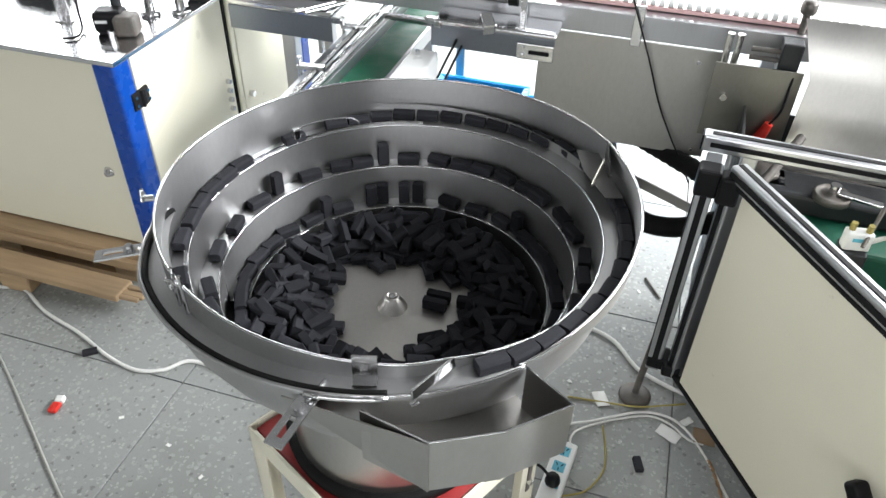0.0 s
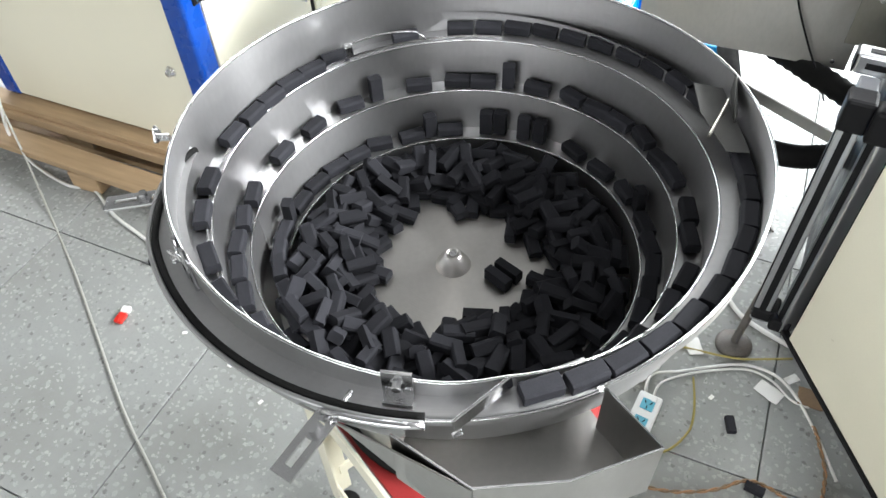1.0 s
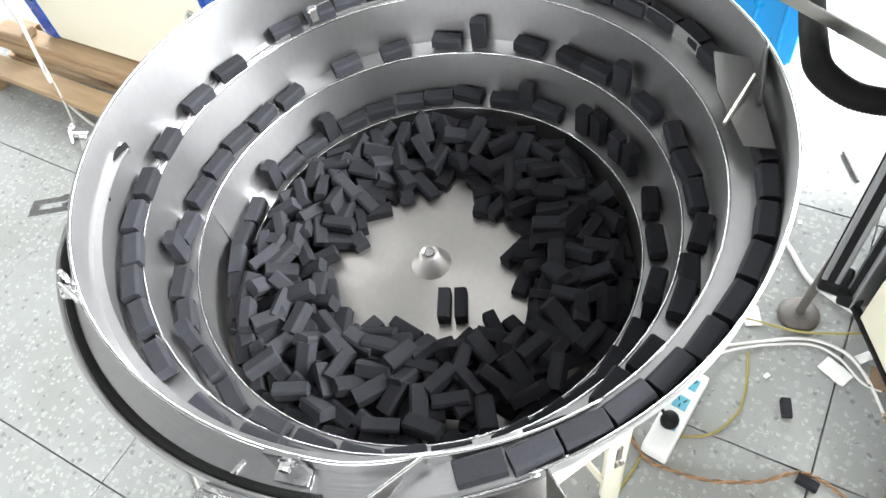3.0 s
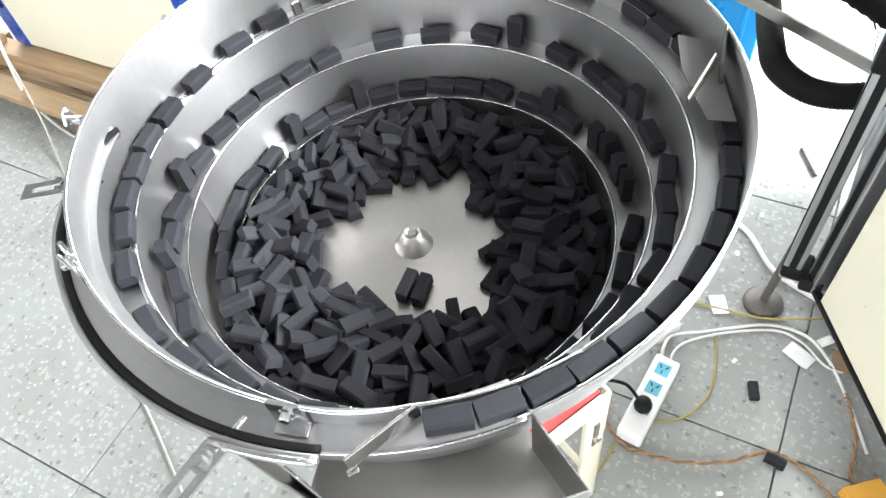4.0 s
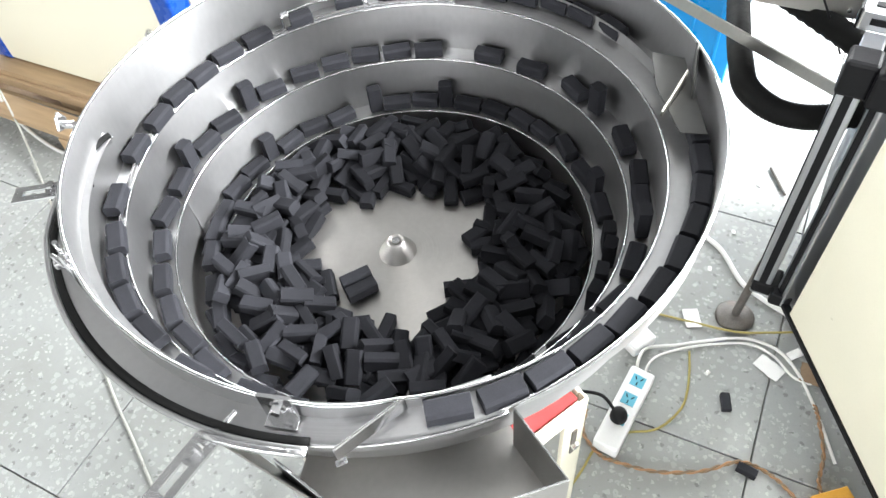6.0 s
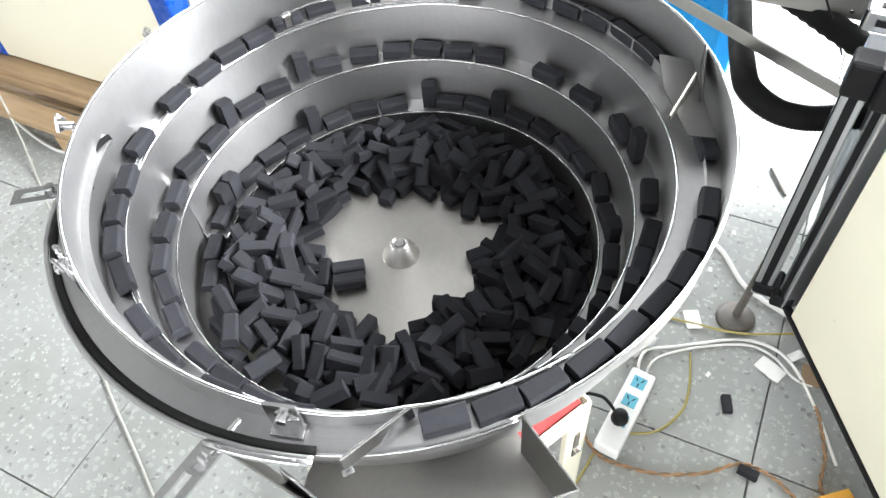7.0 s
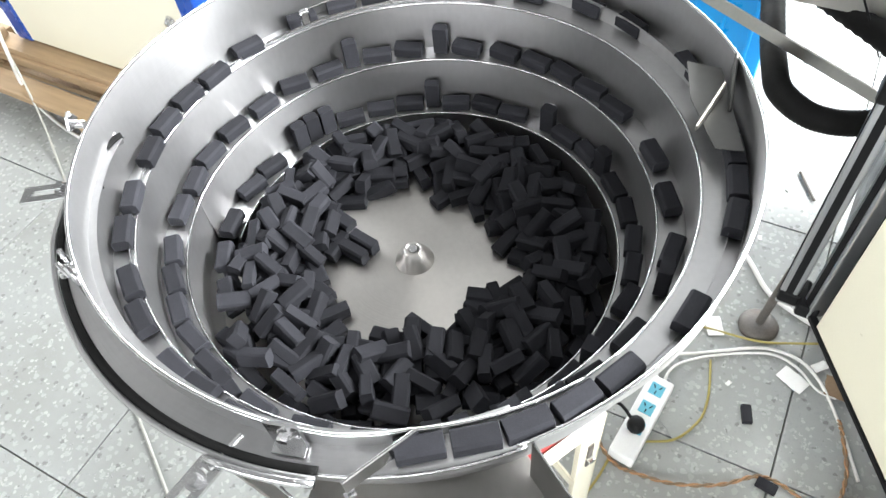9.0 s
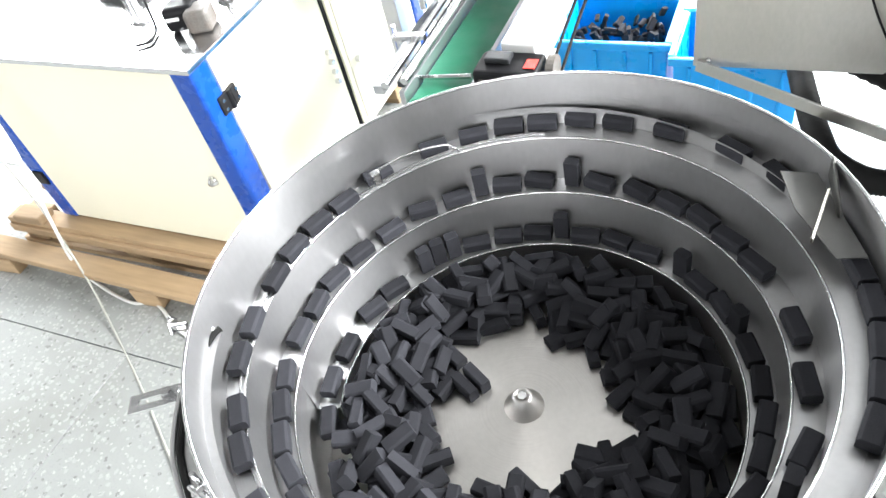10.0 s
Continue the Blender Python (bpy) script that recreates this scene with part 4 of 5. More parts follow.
    g = thing("drive_gearbox", "dark green gearbox with a pale pulley wheel", "machine part", at=base @ pose(0.26, 0.19, 0.1275))
    part("housing", box(0.34, 0.17, 0.40, pose(0.02, -0.04, 0), 0.012, 3), GREENPAINT, g)
    part("cover", box(0.36, 0.10, 0.05, pose(0, 0.02, 0.40), 0.01, 3), DARKMETAL, g)
    wh = part("pulley", lathe([(0, 0.020), (0.010, 0.020), (0.012, 0.012), (0.032, 0.012), (0.035, 0.016), (0.038, 0.012), (0.038, 0), (0, 0)], 32), IRON, g, "pale worn pulley wheel", True)
    wh.matrix_basis = pose(0.0, -0.025, 0.452)
    part("hub", rod((0, 0, 0.019), (0, 0, 0.036), 0.011, 12), CHROME, wh)
    part("link_arm", box(0.085, 0.018, 0.008, pose(0.05, -0.035, 0.466, 0, 0, -12), 0.002), CHROME, g)
    va = thing("solenoid_valve", "small white solenoid valve with brass fittings", "machine part", at=base @ pose(0.293, 0.007, 0.1275))
    part("mount", box(0.05, 0.05, 0.45, None, 0.004), DARKMETAL, va)
    part("body", box(0.050, 0.026, 0.040, pose(0, 0, 0.45, 0, 0, 12), 0.004), WHITE, va)
    part("label_bars", box(0.022, 0.001, 0.008, pose(0, -0.0145, 0.472, 0, 0, 12), 0.0002), PALEBLUE, va)
    for dx in (-0.015, 0.015):
        part("fitting", rod((dx, 0.0, 0.488), (dx, 0.0, 0.506), 0.006, 8), YELLOW, va, "brass fitting")
    part("hose", tube([(0.024, 0, 0.47), (0.05, -0.01, 0.49), (0.06, -0.05, 0.46), (0.075, -0.10, 0.42), (0.12, -0.16, 0.36)], 0.005, 8), CABLE, va, "white air hose", True)
    sh = thing("cross_shafts", "crossed dark steel shafts inside the machine", "machine part", at=base)
    for a, b, r in (((0.10, 0.30, 0.555), (0.95, 0.24, 0.545), 0.011), ((0.10, 0.12, 0.57), (0.18, 0.26, 0.66), 0.010), ((0.36, 0.10, 0.64), (0.42, -0.08, 0.54), 0.005),
                    ((0.40, 0.12, 0.64), (0.45, -0.06, 0.52), 0.005), ((0.48, 0.16, 0.64), (0.50, -0.14, 0.50), 0.007), ((0.33, 0.06, 0.645), (0.30, -0.02, 0.60), 0.004)):
        part("shaft", rod(a, b, r, 12), IRON, sh)
    rp = thing("bearing_block", "round dark bearing block with bolts", "machine part", at=base @ pose(0.125, 0.22, 0.1275))
    part("column", box(0.10, 0.08, 0.45, None, 0.006), DARKMETAL, rp)
    part("ring", lathe([(0, 0.012), (0.028, 0.012), (0.032, 0.008), (0.032, 0), (0, 0)], 24, (0, 0, 0.4505)), IRON, rp, "", True)
    part("bolt", rod((0.035, -0.025, 0.449), (0.035, -0.025, 0.462), 0.006, 6), CHROME, rp)


build_machine()


# ---------------------------------------------------------------- bins behind the feeder
def build_bins():
    a = Vector((0.262, 1.352, 0))
    u, v = a.dot(E1), a.dot(E2)
    rb = random.Random(3)
    for k, (uu, vv) in enumerate(((u + 0.150, v + 0.115), (u + 0.478, v + 0.055))):
        b = thing("storage_bin", "bright blue plastic bin heaped with black foam offcuts" if k == 0 else "bright blue plastic storage bin", "bin", "bins behind the feeder", at=grid(uu, vv, 0.002))
        part("bottom", box(0.285, 0.225, 0.01, None, 0.002), BIN, b)
        for sx, sy, x, y in ((0.30, 0.007, 0, -0.111), (0.30, 0.007, 0, 0.111), (0.007, 0.212, -0.147, 0), (0.007, 0.212, 0.147, 0)):
            sh = part("side", box(sx, sy, 0.286, pose(x, y, 0.0095), 0.002), BIN, b)
        for sx, sy, x, y in ((0.325, 0.016, 0, -0.120), (0.325, 0.016, 0, 0.120), (0.016, 0.222, -0.157, 0), (0.016, 0.222, 0.157, 0)):
            part("rim", box(sx, sy, 0.022, pose(x, y, 0.276), 0.004), BIN, b)
        for x in (-0.11, -0.04, 0.04, 0.11):
            part("rib", box(0.010, 0.010, 0.255, pose(x, -0.118, 0.015), 0.002), BIN, sh)
        verts, faces = [], []
        sv = [q.co.copy() for q in BLOCK.vertices]
        sf = [tuple(q.vertices) for q in BLOCK.polygons]
        n = 120
        for i in range(n):
            m = pose(rb.uniform(-0.12, 0.12), rb.uniform(-0.078, 0.078), 0.015 + 0.245 * rb.random() ** 0.35 if k == 0 else 0.012 + 0.07 * rb.random(), rb.uniform(0, 180), rb.uniform(0, 180), rb.uniform(0, 180)) @ Matrix.Diagonal((rb.uniform(0.5, 1), rb.uniform(0.6, 1.1), rb.uniform(0.5, 1), 1))
            o = len(verts)
            verts += [grid(uu, vv, 0.02) @ (m @ q) for q in sv]
            faces += [tuple(j + o for j in q) for q in sf]
        me = bpy.data.meshes.new("foam_offcuts")
        me.from_pydata(verts, [], faces)
        me.materials.append(FOAM)
        tagged(new("foam_offcuts", me), "black foam offcuts heaped in the blue bin", "foam offcuts", kind="stuff")


build_bins()


# ---------------------------------------------------------------- conveyors
def build_green_conveyor():
    c = thing("belt_conveyor", "green belt conveyor with aluminium side rails", "conveyor", at=grid(0, 0, 0))
    z = 0.60
    part("belt", box(0.105, 1.1, 0.012, pose(-0.385, 1.17, z - 0.006), 0.003), GREEN, c, "green rubber belt")
    for x, w, h, dz in ((-0.447, 0.012, 0.05, -0.02), (-0.325, 0.010, 0.04, -0.025)):
        part("side_rail", box(w, 1.12, h, pose(x, 1.17, z + dz), 0.002), ALU, c)
    part("guide_rail", rod((-0.428, 0.60, z + 0.062), (-0.445, 1.70, z + 0.062), 0.008, 12), CHROME, c)
    part("rail_bar", box(0.016, 1.12, 0.014, pose(-0.452, 1.17, z + 0.040, 0, 0, 0.9), 0.002), DARKMETAL, c, "dark steel rail bar")
    part("guide_rail", rod((-0.472, 0.60, z + 0.050), (-0.487, 1.70, z + 0.050), 0.009, 12), CHROME, c)
    part("outer_rail", box(0.022, 1.12, 0.02, pose(-0.505, 1.17, z + 0.02, 0, 0, 0.9), 0.002), ALU, c)
    part("end_roller", rod((-0.44, 0.625, z - 0.014), (-0.33, 0.625, z - 0.014), 0.018, 20), GREEN, c)
    part("stop_bar", rod((-0.44, 0.675, z + 0.018), (-0.335, 0.69, z + 0.018), 0.005, 10), CHROME, c)
    gd = part("guard", box(0.070, 0.20, 0.075, pose(-0.250, 0.835, z - 0.010), 0.005), WHITE, c, "white sheet metal guard")
    part("guard_bolt", rod((-0.26, 0.90, z + 0.064), (-0.26, 0.90, z + 0.077), 0.006, 8), CHROME, gd)
    for y in (0.75, 1.02, 1.35):
        part("rail_clamp", box(0.07, 0.016, 0.012, pose(-0.485, y, z + 0.055, 0, 0, 8), 0.002), CHROME, c)
        part("clamp_post", rod((-0.515, y, z - 0.02), (-0.515, y, z + 0.085), 0.005, 10), CHROME, c)
    br = bmesh.new()
    add_box(br, 0.014, 0.014, 0.10, pose(-0.555, 0.96, z + 0.0), 0.002)
    add_box(br, 0.07, 0.014, 0.014, pose(-0.525, 0.96, z + 0.09), 0.002)
    part("bent_bracket", br, CHROME, c, "bent steel bracket")
    part("cross_bar", box(0.24, 0.025, 0.016, pose(-0.34, 1.13, z + 0.05, 0, 0, -4), 0.004), CHROME, c)
    for y in (0.75, 1.60):
        for x in (-0.45, -0.33):
            part("leg", box(0.03, 0.03, z - 0.02, pose(x, y, 0.0), 0.002), ALU, c)
    m = thing("gear_motor", "black gear motor with a grey end plate beside the belt", "motor", at=grid(-0.258, 0.700, 0.052))
    part("mount", box(0.03, 0.03, 0.572, pose(0, 0, -0.052), 0.002), ALU, m)
    part("housing", box(0.125, 0.075, 0.075, pose(0, 0, 0.52), 0.008, 3), BLACK, m)
    part("end_plate", box(0.06, 0.004, 0.05, pose(-0.02, -0.0395, 0.53), 0.002), IRON, m, "grey framed end plate")
    part("top_cap", box(0.05, 0.03, 0.012, pose(-0.02, 0.005, 0.595), 0.003), DARKMETAL, m)
    part("tag", box(0.022, 0.03, 0.002, pose(0.045, -0.005, 0.5955), 0.0005), REDPL, m, "small red tag")
    part("pulley", rod((0.07, 0.02, 0.57), (0.085, 0.02, 0.57), 0.028, 20), IRON, m)
    part("drive_cord", tube([(0.075, 0.045, 0.58), (0.085, 0.12, 0.62), (0.095, 0.22, 0.66)], 0.0035, 6), BLACK, m, "", True)
    part("drive_cord", tube([(0.085, 0.03, 0.545), (0.097, 0.12, 0.60), (0.108, 0.22, 0.645)], 0.0035, 6), BLACK, m, "", True)


build_green_conveyor()


def build_long_conveyor():
    v = 1.014
    c = thing("long_conveyor", "long stainless steel conveyor with side panels and a roller chain", "conveyor", at=grid(0, v, 0))
    pl = part("side_panel", box(0.455, 0.006, 0.285, pose(0.257, 0.0, 0.447), 0.001), SHEET, c, "large stainless steel side panel")
    for x, z in ((0.06, 0.465), (0.455, 0.465), (0.42, 0.70)):
        part("screw", rod((x, -0.003, z), (x, -0.008, z), 0.005, 8), CHROME, pl)
    part("panel_back", box(0.45, 0.25, 0.006, pose(0.257, 0.13, 0.449), 0.001), SHEET, c)
    bm = part("side_beam", box(1.9, 0.05, 0.058, pose(0.05, 0.025, 0.735), 0.002), ALU, c, "brushed aluminium side beam")
    part("beam_joint", box(0.025, 0.008, 0.10, pose(0.262, -0.005, 0.72), 0.002), CHROME, bm)
    part("bed", box(1.9, 0.26, 0.02, pose(0.05, 0.18, 0.775), 0.002), SHEET, c)
    part("far_beam", box(1.9, 0.05, 0.08, pose(0.05, 0.33, 0.735), 0.002), ALU, c)
    ch = part("chain_guide", box(1.0, 0.016, 0.010, pose(0.55, 0.05, 0.795), 0.002), PINK, c, "pale pink chain guide")
    first = None
    for i in range(44):
        if first is None:
            first = part("roller", rod((-0.006, 0, 0), (0.006, 0, 0), 0.010, 12), WHITE, ch, "white chain roller")
            ob = first
        else:
            ob = new("roller", first.data)
            ob.parent = ch
        ob.matrix_basis = pose(0.07 + i * 0.0215, 0.05, 0.815)
    for x in (-0.7, 0.62):
        part("leg", box(0.04, 0.04, 0.735, pose(x, 0.05, 0.0), 0.003), ALU, c)
        part("leg", box(0.04, 0.04, 0.735, pose(x, 0.30, 0.0), 0.003), ALU, c)
    # cross unit above the green belt's end
    part("belt_cover", box(0.31, 0.10, 0.014, pose(-0.072, -0.050, 0.742), 0.006, 3), CHROME, c, "rounded steel belt cover")
    part("cover_side", box(0.31, 0.006, 0.055, pose(-0.075, -0.095, 0.688), 0.002), GREYSTEEL, c, "dark steel side plate")
    sp = part("slot_plate", box(0.09, 0.008, 0.04, pose(0.035, -0.103, 0.690), 0.002), CHROME, c, "slotted adjuster plate")
    part("slot", box(0.05, 0.003, 0.010, pose(0.045, -0.1075, 0.705), 0.001), BLACK, sp)
    for dz in (0.70, 0.72):
        part("bolt", rod((0.004, -0.107, dz), (0.004, -0.115, dz), 0.006, 8), CHROME, sp)
    part("drive_roller", rod((-0.22, 0.0, 0.802), (-0.06, 0.0, 0.802), 0.020, 20), CHROME, c)
    for x in (-0.225, -0.045):
        part("roller_cap", rod((x - 0.012, 0.0, 0.802), (x + 0.012, 0.0, 0.802), 0.024, 16), BLACK, c, "black roller cap")
    part("hold_down", box(0.03, 0.05, 0.03, pose(-0.092, -0.085, 0.745, 20, 0, 30), 0.004), CHROME, c)
    part("hold_down", box(0.05, 0.025, 0.02, pose(-0.225, -0.085, 0.735, 0, 0, -15), 0.004), CHROME, c)
    part("upright", box(0.016, 0.016, 0.16, pose(-0.015, -0.02, 0.735), 0.002), CHROME, c)
    part("left_plate", box(0.30, 0.006, 0.065, pose(-0.655, -0.085, 0.650), 0.002), GREYSTEEL, c, "dark steel side plate")
    part("left_table", box(0.30, 0.22, 0.012, pose(-0.655, 0.025, 0.716), 0.002), CHROME, c, "bright steel table")
    part("finger", box(0.016, 0.12, 0.008, pose(-0.555, -0.07, 0.730, 0, 0, -35), 0.002), CHROME, c)
    part("finger", box(0.016, 0.12, 0.008, pose(-0.530, -0.07, 0.730, 0, 0, -35), 0.002), CHROME, c)
    # strap and hoses below
    a, b = Vector((0.490, 0.880, 0.452)), Vector((0.870, 0.560, 0.346))
    d = (b - a).normalized()
    side = d.cross(Vector((0, 0, 1))).normalized()
    strap = part("brace_strap", box((b - a).length, 0.005, 0.028, pose(0, 0, -0.014), 0.001), SHEET, c, "flat steel brace")
    strap.matrix_basis = grid(0, v, 0).inverted() @ Matrix.Translation((a + b) / 2) @ Matrix((d, side.cross(d).cross(d), side.cross(d))).transposed().to_4x4()
    # second small plate, push rods, hopper
    p2 = part("small_panel", box(0.19, 0.005, 0.185, pose(0.545, -0.09, 0.56), 0.001), PANEL, c, "grey steel cover plate")
    part("screw", rod((0.485, -0.093, 0.665), (0.485, -0.102, 0.665), 0.008, 10), CHROME, p2)
    part("standoff", rod((0.47, -0.05, 0.70), (0.47, -0.05, 0.80), 0.008, 12), CHROME, c)
    part("standoff", rod((0.492, -0.05, 0.70), (0.492, -0.05, 0.80), 0.008, 12), CHROME, c)
    part("clamp_block", box(0.045, 0.05, 0.10, pose(0.605, -0.05, 0.70), 0.004), DARKMETAL, c, "dark clamp block")
    for dz in (0.755, 0.775):
        part("push_rod", rod((0.52, -0.06, dz), (0.60, -0.06, dz), 0.006, 10), IRON, c)
    hb = bmesh.new()
    vs = [hb.verts.new(q) for q in ((0.605, -0.095, 0.868), (1.05, -0.095, 0.868), (1.05, -0.16, 0.760), (0.640, -0.16, 0.760), (0.625, -0.20, 0.56), (1.05, -0.20, 0.56))]
    hb.faces.new((vs[0], vs[1], vs[2], vs[3]))
    hb.faces.new((vs[3], vs[2], vs[5], vs[4]))
    ho = part("hopper_cover", hb, SHEET, c, "bent stainless steel hopper cover")
    thicken(ho, 0.002)
    rc = thing("cable_connector", "red cable connector hanging on a thin black lead", "connector", at=grid(0.585, v - 0.110, 0.012))
    part("plug", rod((-0.004, 0, 0.552), (0.014, 0, 0.61), 0.016, 14, 0.010), REDPL, rc, "red plug body")
    part("lead", tube([(0.014, 0, 0.608), (0.03, 0.0, 0.65), (0.035, 0.02, 0.72)], 0.003, 6), BLACK, rc, "", True)
    w = thing("black_cable", "thin black cable hanging from the conveyor beam", "cable", at=grid(0.0, v - 0.012, 0))
    part("lead", tube([(0.215, 0, 0.90), (0.241, -0.004, 0.836), (0.270, -0.006, 0.771), (0.306, -0.007, 0.691), (0.347, -0.007, 0.591), (0.394, -0.007, 0.503), (0.445, -0.007, 0.419), (0.47, 0.0, 0.37)], 0.0023, 6), BLACK, w, "", True)
    # small knob post over the beam
    k = thing("knob_post", "small knurled knob on the conveyor beam", "machine part", at=grid(0.625, v + 0.02, 0.794))
    part("stem", rod((0, 0, 0), (0, 0, 0.045), 0.008, 12), IRON, k)
    part("knob", lathe([(0, 0.03), (0.014, 0.03), (0.018, 0.024), (0.018, 0.006), (0.014, 0), (0, 0)], 20, (0, 0, 0.045)), IRON, k, "", True)


build_long_conveyor()


def build_hoses():
    h = thing("suction_hose", "thick ribbed black suction hose", "hose")
    part("tube", tube([(0.78, 1.05, 0.40), (0.745, 0.95, 0.36), (0.705, 0.80, 0.35), (0.680, 0.69, 0.35), (0.672, 0.62, 0.35), (0.700, 0.555, 0.35), (0.745, 0.525, 0.35), (0.80, 0.512, 0.355), (0.90, 0.50, 0.37)], 0.024, 14, 16, 0.0025), RUBBER, h, "", True)
    part("cuff", rod((0.855, 0.506, 0.363), (0.90, 0.50, 0.370), 0.030, 18), BLACK, h, "smooth black end cuff")
    h = thing("suction_hose", "thick ribbed black suction hose", "hose")
    part("tube", tube([(0.66, 0.98, 0.46), (0.78, 0.80, 0.44), (0.90, 0.60, 0.42), (1.0, 0.45, 0.40)], 0.024, 14, 20, 0.0025), RUBBER, h, "", True)
    part("cuff", rod((0.955, 0.52, 0.409), (1.0, 0.45, 0.40), 0.030, 18), BLACK, h, "smooth black end cuff")


build_hoses()


# ---------------------------------------------------------------- things on the floor
def floor_tube(name, label, pts, r, mat, lift=0.0, category="cable"):
    ob = part(name, tube([(x, y, (z if z else 0.0) + r + 0.0005 + lift) for x, y, z in pts], r, 8, 8), mat, smooth=True)
    tagged(ob, label, category)
    return ob


def build_floor_things():
    # power strip with its plug
    a, b = Vector((0.314, 0.004, 0)), Vector((0.416, 0.157, 0))
    d = b - a
    m = pose(*(a + b).xy / 2, 0.001, 0, 0, math.degrees(math.atan2(d.y, d.x)))
    ps = thing("power_strip", "white power strip with blue sockets lying on the floor", "power strip", at=m)
    part("case", box(0.186, 0.050, 0.036, None, 0.005, 3), WHITE, ps)
    for i, x in enumerate((-0.045, 0.0, 0.045)):
        so = part("socket_face", box(0.027, 0.027, 0.0015, pose(x + 0.018, 0, 0.0355), 0.0006), PALEBLUE, ps, "pale blue socket face")
        for dx, dy, an in ((-0.007, 0.0, 0), (0.005, 0.006, 30), (0.005, -0.006, -30)):
            part("pin_slot", box(0.008, 0.0022, 0.001, pose(x + 0.018 + dx, dy, 0.0368, 0, 0, an), 0.0002), BLACK, so)
    part("switch", box(0.014, 0.010, 0.004, pose(0.082, -0.008, 0.0355), 0.001), WHITE, ps)
    pg = thing("power_plug", "black power plug with a short lead in the strip", "plug", at=m @ pose(-0.028, 0.002, 0.0378))
    part("body", lathe([(0, 0.024), (0.010, 0.024), (0.015, 0.018), (0.017, 0.004), (0.016, 0), (0, 0)], 24), BLACK, pg, "", True)
    part("lead", tube([(0, 0.008, 0.016), (0.012, 0.03, 0.020), (0.02, 0.05, 0.012), (0.02, 0.085, -0.01), (0.0, 0.13, -0.02)], 0.0035, 8), BLACK, pg, "black lead", True)
    floor_tube("strip_cable", "white cable from the power strip across the floor", [(0.405, 0.158, 0.015), (0.412, 0.185, 0.03), (0.440, 0.219, 0.012), (0.50, 0.228, 0), (0.558, 0.233, 0), (0.639, 0.235, 0), (0.699, 0.206, 0), (0.726, 0.152, 0), (0.735, 0.065, 0), (0.734, -0.042, 0)], 0.0033, CABLE)
    floor_tube("strip_cable", "white cable from the power strip across the floor", [(0.418, 0.150, 0.02), (0.432, 0.175, 0.03), (0.47, 0.205, 0.01), (0.55, 0.224, 0), (0.645, 0.222, 0), (0.690, 0.19, 0), (0.715, 0.14, 0), (0.745, 0.12, 0)], 0.0026, CABLE)
    floor_tube("white_tube", "white plastic tube lying on the floor", [(0.56, 0.56, 0), (0.61, 0.53, 0), (0.655, 0.472, 0), (0.676, 0.38, 0), (0.702, 0.336, 0), (0.765, 0.270, 0), (0.84, 0.22, 0)], 0.0055, CABLE)
    floor_tube("yellow_cable", "thin yellow cable on the floor", [(0.470, 0.312, 0), (0.486, 0.306, 0), (0.557, 0.279, 0), (0.630, 0.247, 0.008), (0.70, 0.24, 0.008), (0.756, 0.242, 0)], 0.0025, YELLOW)
    floor_tube("yellow_cable", "thin yellow cable curved on the floor", [(0.526, 0.212, 0), (0.515, 0.165, 0), (0.500, 0.12, 0), (0.477, 0.082, 0), (0.425, 0.046, 0), (0.365, 0.042, 0)], 0.0025, YELLOW)
    floor_tube("yellow_cable", "thin yellow cable by the power strip", [(0.318, 0.02, 0.012), (0.295, 0.008, 0), (0.274, -0.021, 0), (0.248, -0.052, 0), (0.22, -0.075, 0)], 0.0025, YELLOW)
    # twisted copper coloured pair
    run = smooth_path([(0.295, 0.095, 0.007), (0.281, 0.047, 0.007), (0.304, 0.0, 0.007), (0.338, -0.019, 0.007), (0.407, -0.041, 0.007), (0.489, -0.044, 0.007), (0.562, -0.030, 0.007), (0.608, -0.056, 0.007), (0.636, -0.094, 0.007), (0.66, -0.15, 0.007)], 14)
    for name, path in (("twisted_cable", run), ("twisted_cable", smooth_path([(0.735, 0.075, 0.007), (0.732, 0.042, 0.007), (0.718, -0.025, 0.007), (0.692, -0.076, 0.007), (0.69, -0.11, 0.007)], 14))):
        tw = thing(name, "twisted orange and brown cable pair on the floor", "cable")
        for ph, mt in ((0, ORANGE), (math.pi, BRICKDUST)):
            pts = []
            for i, q in enumerate(path):
                dd = (path[min(i + 1, len(path) - 1)] - path[max(i - 1, 0)]).normalized()
                sd = dd.cross(Vector((0, 0, 1))).normalized()
                an = i * 0.75 + ph
                pts.append(q + sd * 0.0022 * math.cos(an) + Vector((0, 0, 0.0022 * math.sin(an))))
            part("strand", tube(pts, 0.0022, 6, 1), mt, tw, "", True)
    # left side
    floor_tube("white_cable", "white cable curling over the floor from the pallet", [(-1.20, 1.20, 0.80), (-1.132, 1.10, 0.55), (-1.131, 1.069, 0.42), (-1.179, 1.077, 0.22), (-1.226, 1.108, 0.07), (-1.175, 1.065, 0), (-1.05, 0.965, 0), (-0.97, 0.94, 0), (-0.885, 0.83, 0), (-0.776, 0.729, 0), (-0.687, 0.631, 0), (-0.608, 0.569, 0), (-0.537, 0.558, 0), (-0.468, 0.577, 0), (-0.35, 0.50, 0), (-0.2, 0.35, 0)], 0.0050, CABLE)
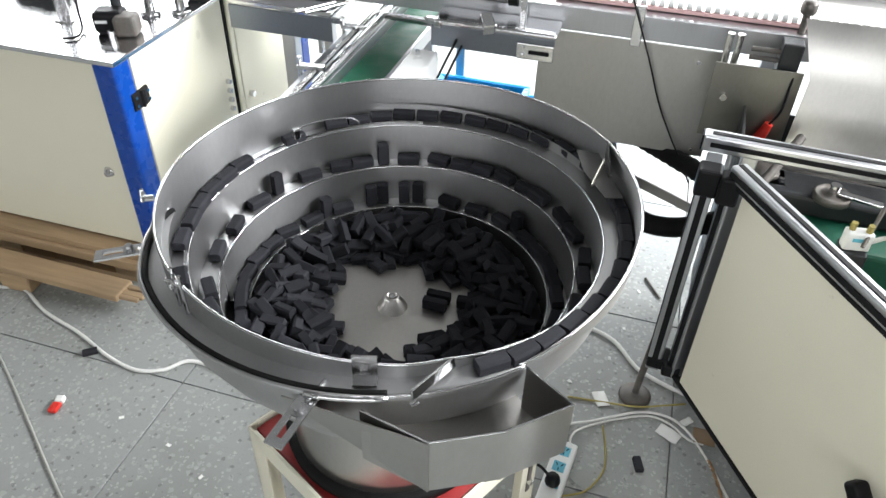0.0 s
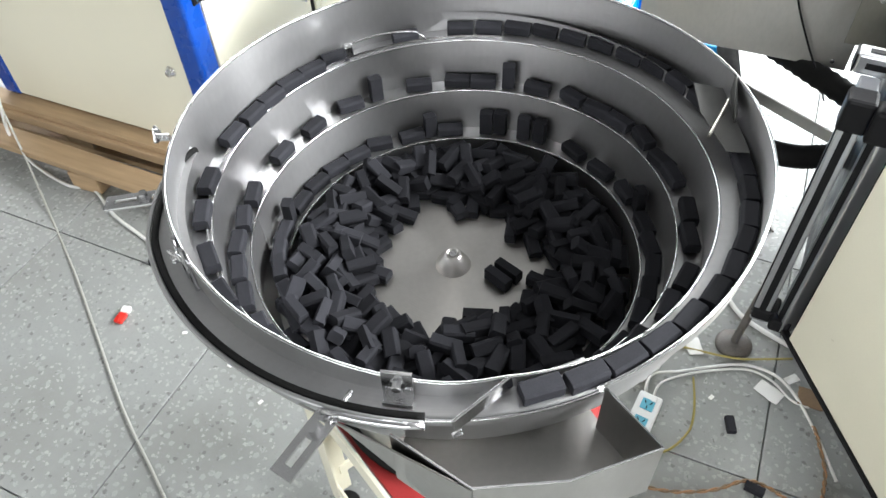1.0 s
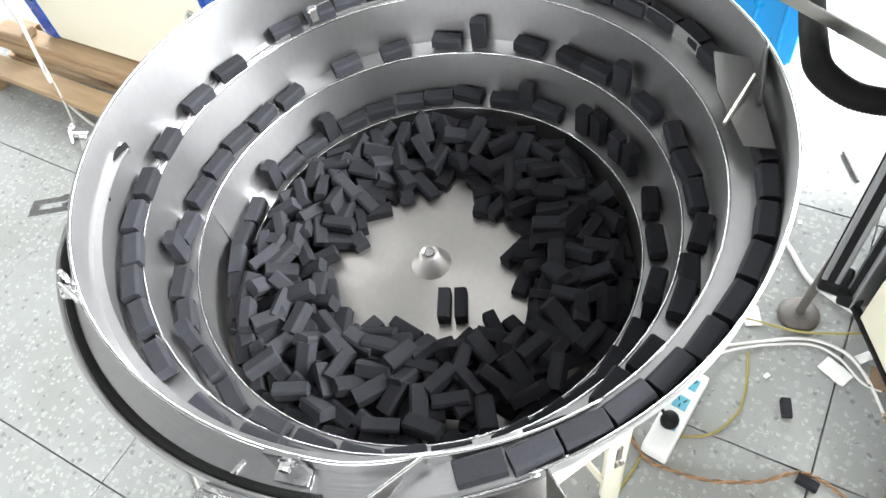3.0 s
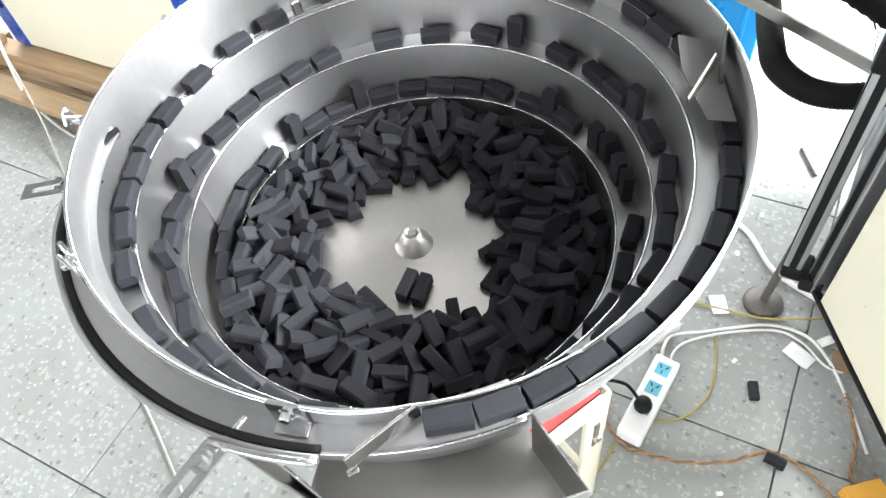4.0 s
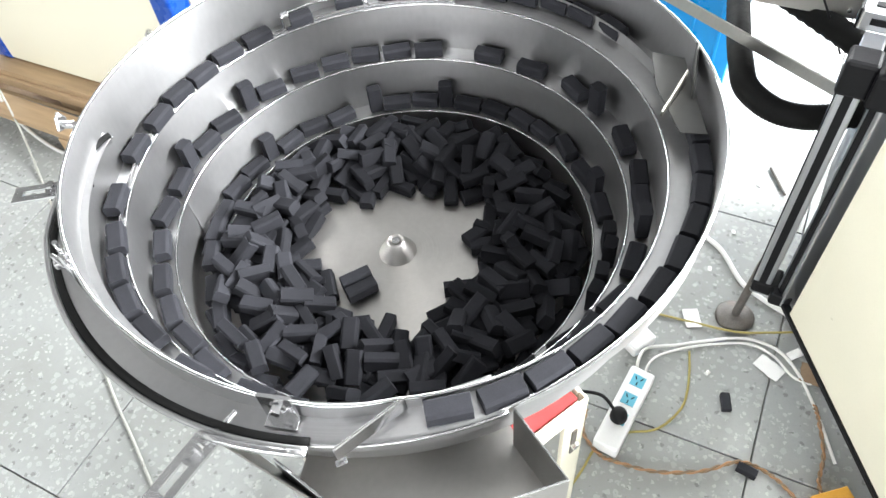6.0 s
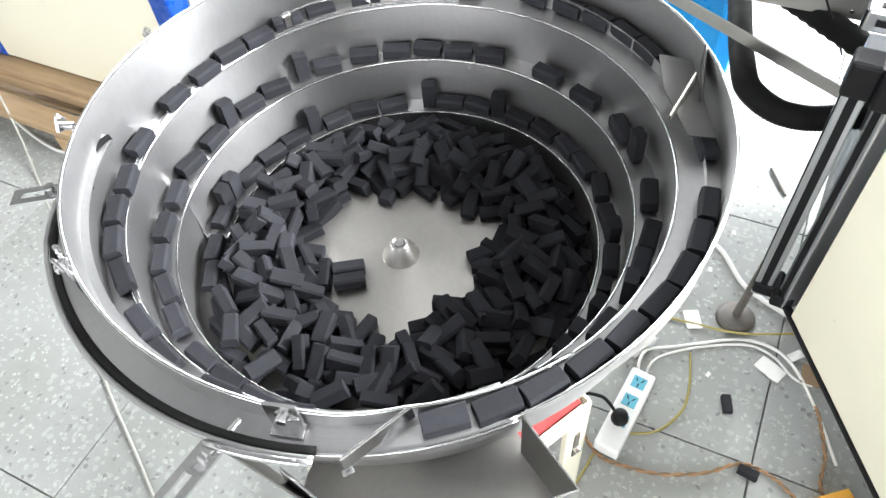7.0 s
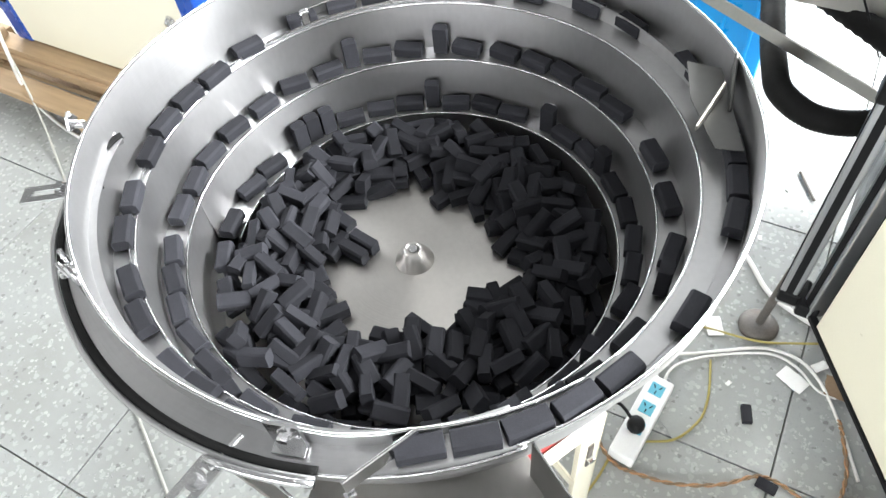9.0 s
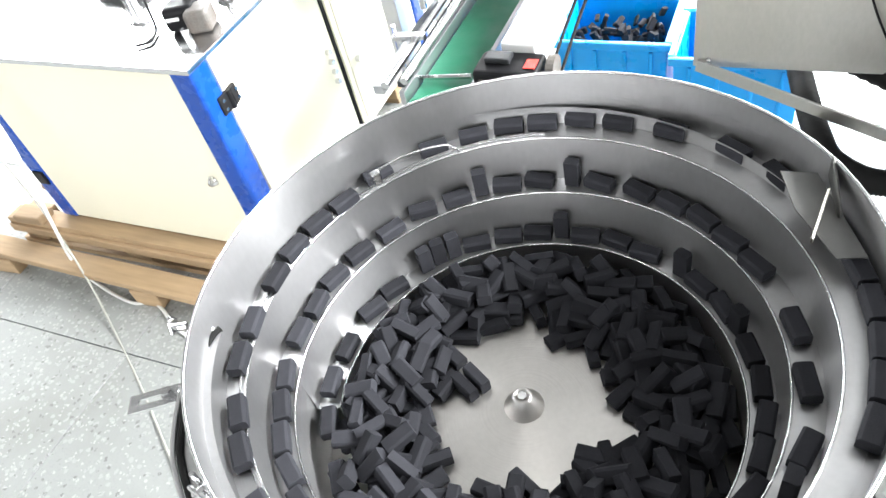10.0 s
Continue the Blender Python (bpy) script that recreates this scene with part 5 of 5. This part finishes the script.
    floor_tube("cloudy_cord", "cloudy plastic cord lying across the floor", [(-1.27, 1.20, 0.55), (-1.209, 1.127, 0.35), (-1.205, 1.115, 0.22), (-1.16, 1.021, 0.06), (-1.060, 0.840, 0), (-0.940, 0.636, 0), (-0.85, 0.47, 0), (-0.72, 0.228, 0), (-0.62, 0.07, 0), (-0.552, -0.038, 0), (-0.47, -0.17, 0), (-0.36, -0.34, 0)], 0.0030, CLOUDY)
    # scraps
    def scrap(name, label, x, y, sx, sy, yaw, mat, thick=0.0012, category="paper", bend=0.004):
        bm = bmesh.new()
        bmesh.ops.create_grid(bm, x_segments=6, y_segments=6, size=0.5)
        rs = random.Random(int(abs(x * 1000) + abs(y * 100)))
        for q in bm.verts:
            q.co.z = bend * (0.5 + 0.5 * math.sin(q.co.x * 5 + rs.uniform(-0.6, 0.6)) * math.cos(q.co.y * 4))
            q.co.x *= sx * (1 + 0.05 * rs.uniform(-1, 1))
            q.co.y *= sy
        ob = part(name, bm, mat)
        ob.matrix_basis = pose(x, y, 0.001 + thick / 2, 0, 0, yaw)
        thicken(ob, thick)
        tagged(ob, label, category)
    scrap("paper_scrap", "small white paper scrap on the floor", 0.550, 0.292, 0.032, 0.046, 0, PAPER)
    scrap("paper_scrap", "creased white paper strip on the floor", 0.675, 0.163, 0.034, 0.055, 38, PAPER)
    scrap("paper_scrap", "white paper scrap by the machine foot", 0.735, 0.190, 0.03, 0.018, 20, PAPER)
    scrap("card_scrap", "torn brown card piece by the door", 0.756, 0.14, 0.05, 0.045, -25, BRICKDUST, 0.003, "card")
    scrap("paper_scrap", "pale thin paper scrap on the floor", 0.440, 0.092, 0.07, 0.075, 20, TERRAZZO, 0.0008, "paper", 0.002)
    for i, (x, y) in enumerate(((0.46, -0.10), (0.55, 0.16), (0.62, 0.42), (0.80, 0.66), (-0.50, 0.32), (-0.62, 0.42), (-0.42, 0.22), (0.70, 0.52), (0.49, 0.36), (0.76, 0.80))):
        scrap("paper_crumb", "tiny pale scrap of paper on the floor", x, y, 0.012, 0.008, 37 * i, PAPER, 0.0008, "paper", 0.002)
    for x, y, yaw in ((0.568, 0.091, 82), (0.570, -0.048, -35), (-0.733, 0.651, 10)):
        foam_block(pose(x, y, BH / 2 + 0.0012, 0, 0, yaw), "black foam block dropped on the terrazzo floor", "foam blocks on the floor")
    rb = thing("red_label_scrap", "small crumpled red and white wrapper on the floor", "wrapper", at=pose(-0.778, 0.482, 0.001, 0, 0, 70))
    part("red_half", box(0.030, 0.022, 0.012, pose(-0.010, 0, 0), 0.004), REDPL, rb)
    part("white_half", box(0.020, 0.022, 0.014, pose(0.014, 0, 0, 0, 0, 12), 0.004), PAPER, rb, "white end")
    wb = thing("white_junction_box", "small white junction box by the stand", "junction box", at=pose(0.425, 0.236, 0.001, 0, 0, 32))
    part("case", box(0.060, 0.036, 0.028, None, 0.004, 3), WHITE, wb)
    part("lid", box(0.052, 0.030, 0.002, pose(0, 0, 0.0275), 0.0008), WHITE, wb)
    ob = thing("orange_carton", "small orange card carton on the floor by the door", "carton", at=pose(0.70, -0.125, 0.001, 0, 0, 12))
    part("box", box(0.07, 0.05, 0.03, None, 0.002), ORANGEBOX, ob)
    part("flap", box(0.068, 0.02, 0.0015, pose(0, -0.03, 0.028, 20, 0, 0), 0.0003), ORANGEBOX, ob)
    ob = part("steel_rod", rod((0.843, 0.712, 0.005), (0.849, 0.621, 0.005), 0.0035, 8), IRON)
    tagged(ob, "short rusty steel rod lying on the floor", "rod")


build_floor_things()


def motions():
    for ob, rows in MOVES:
        walk(ob, rows)


motions()
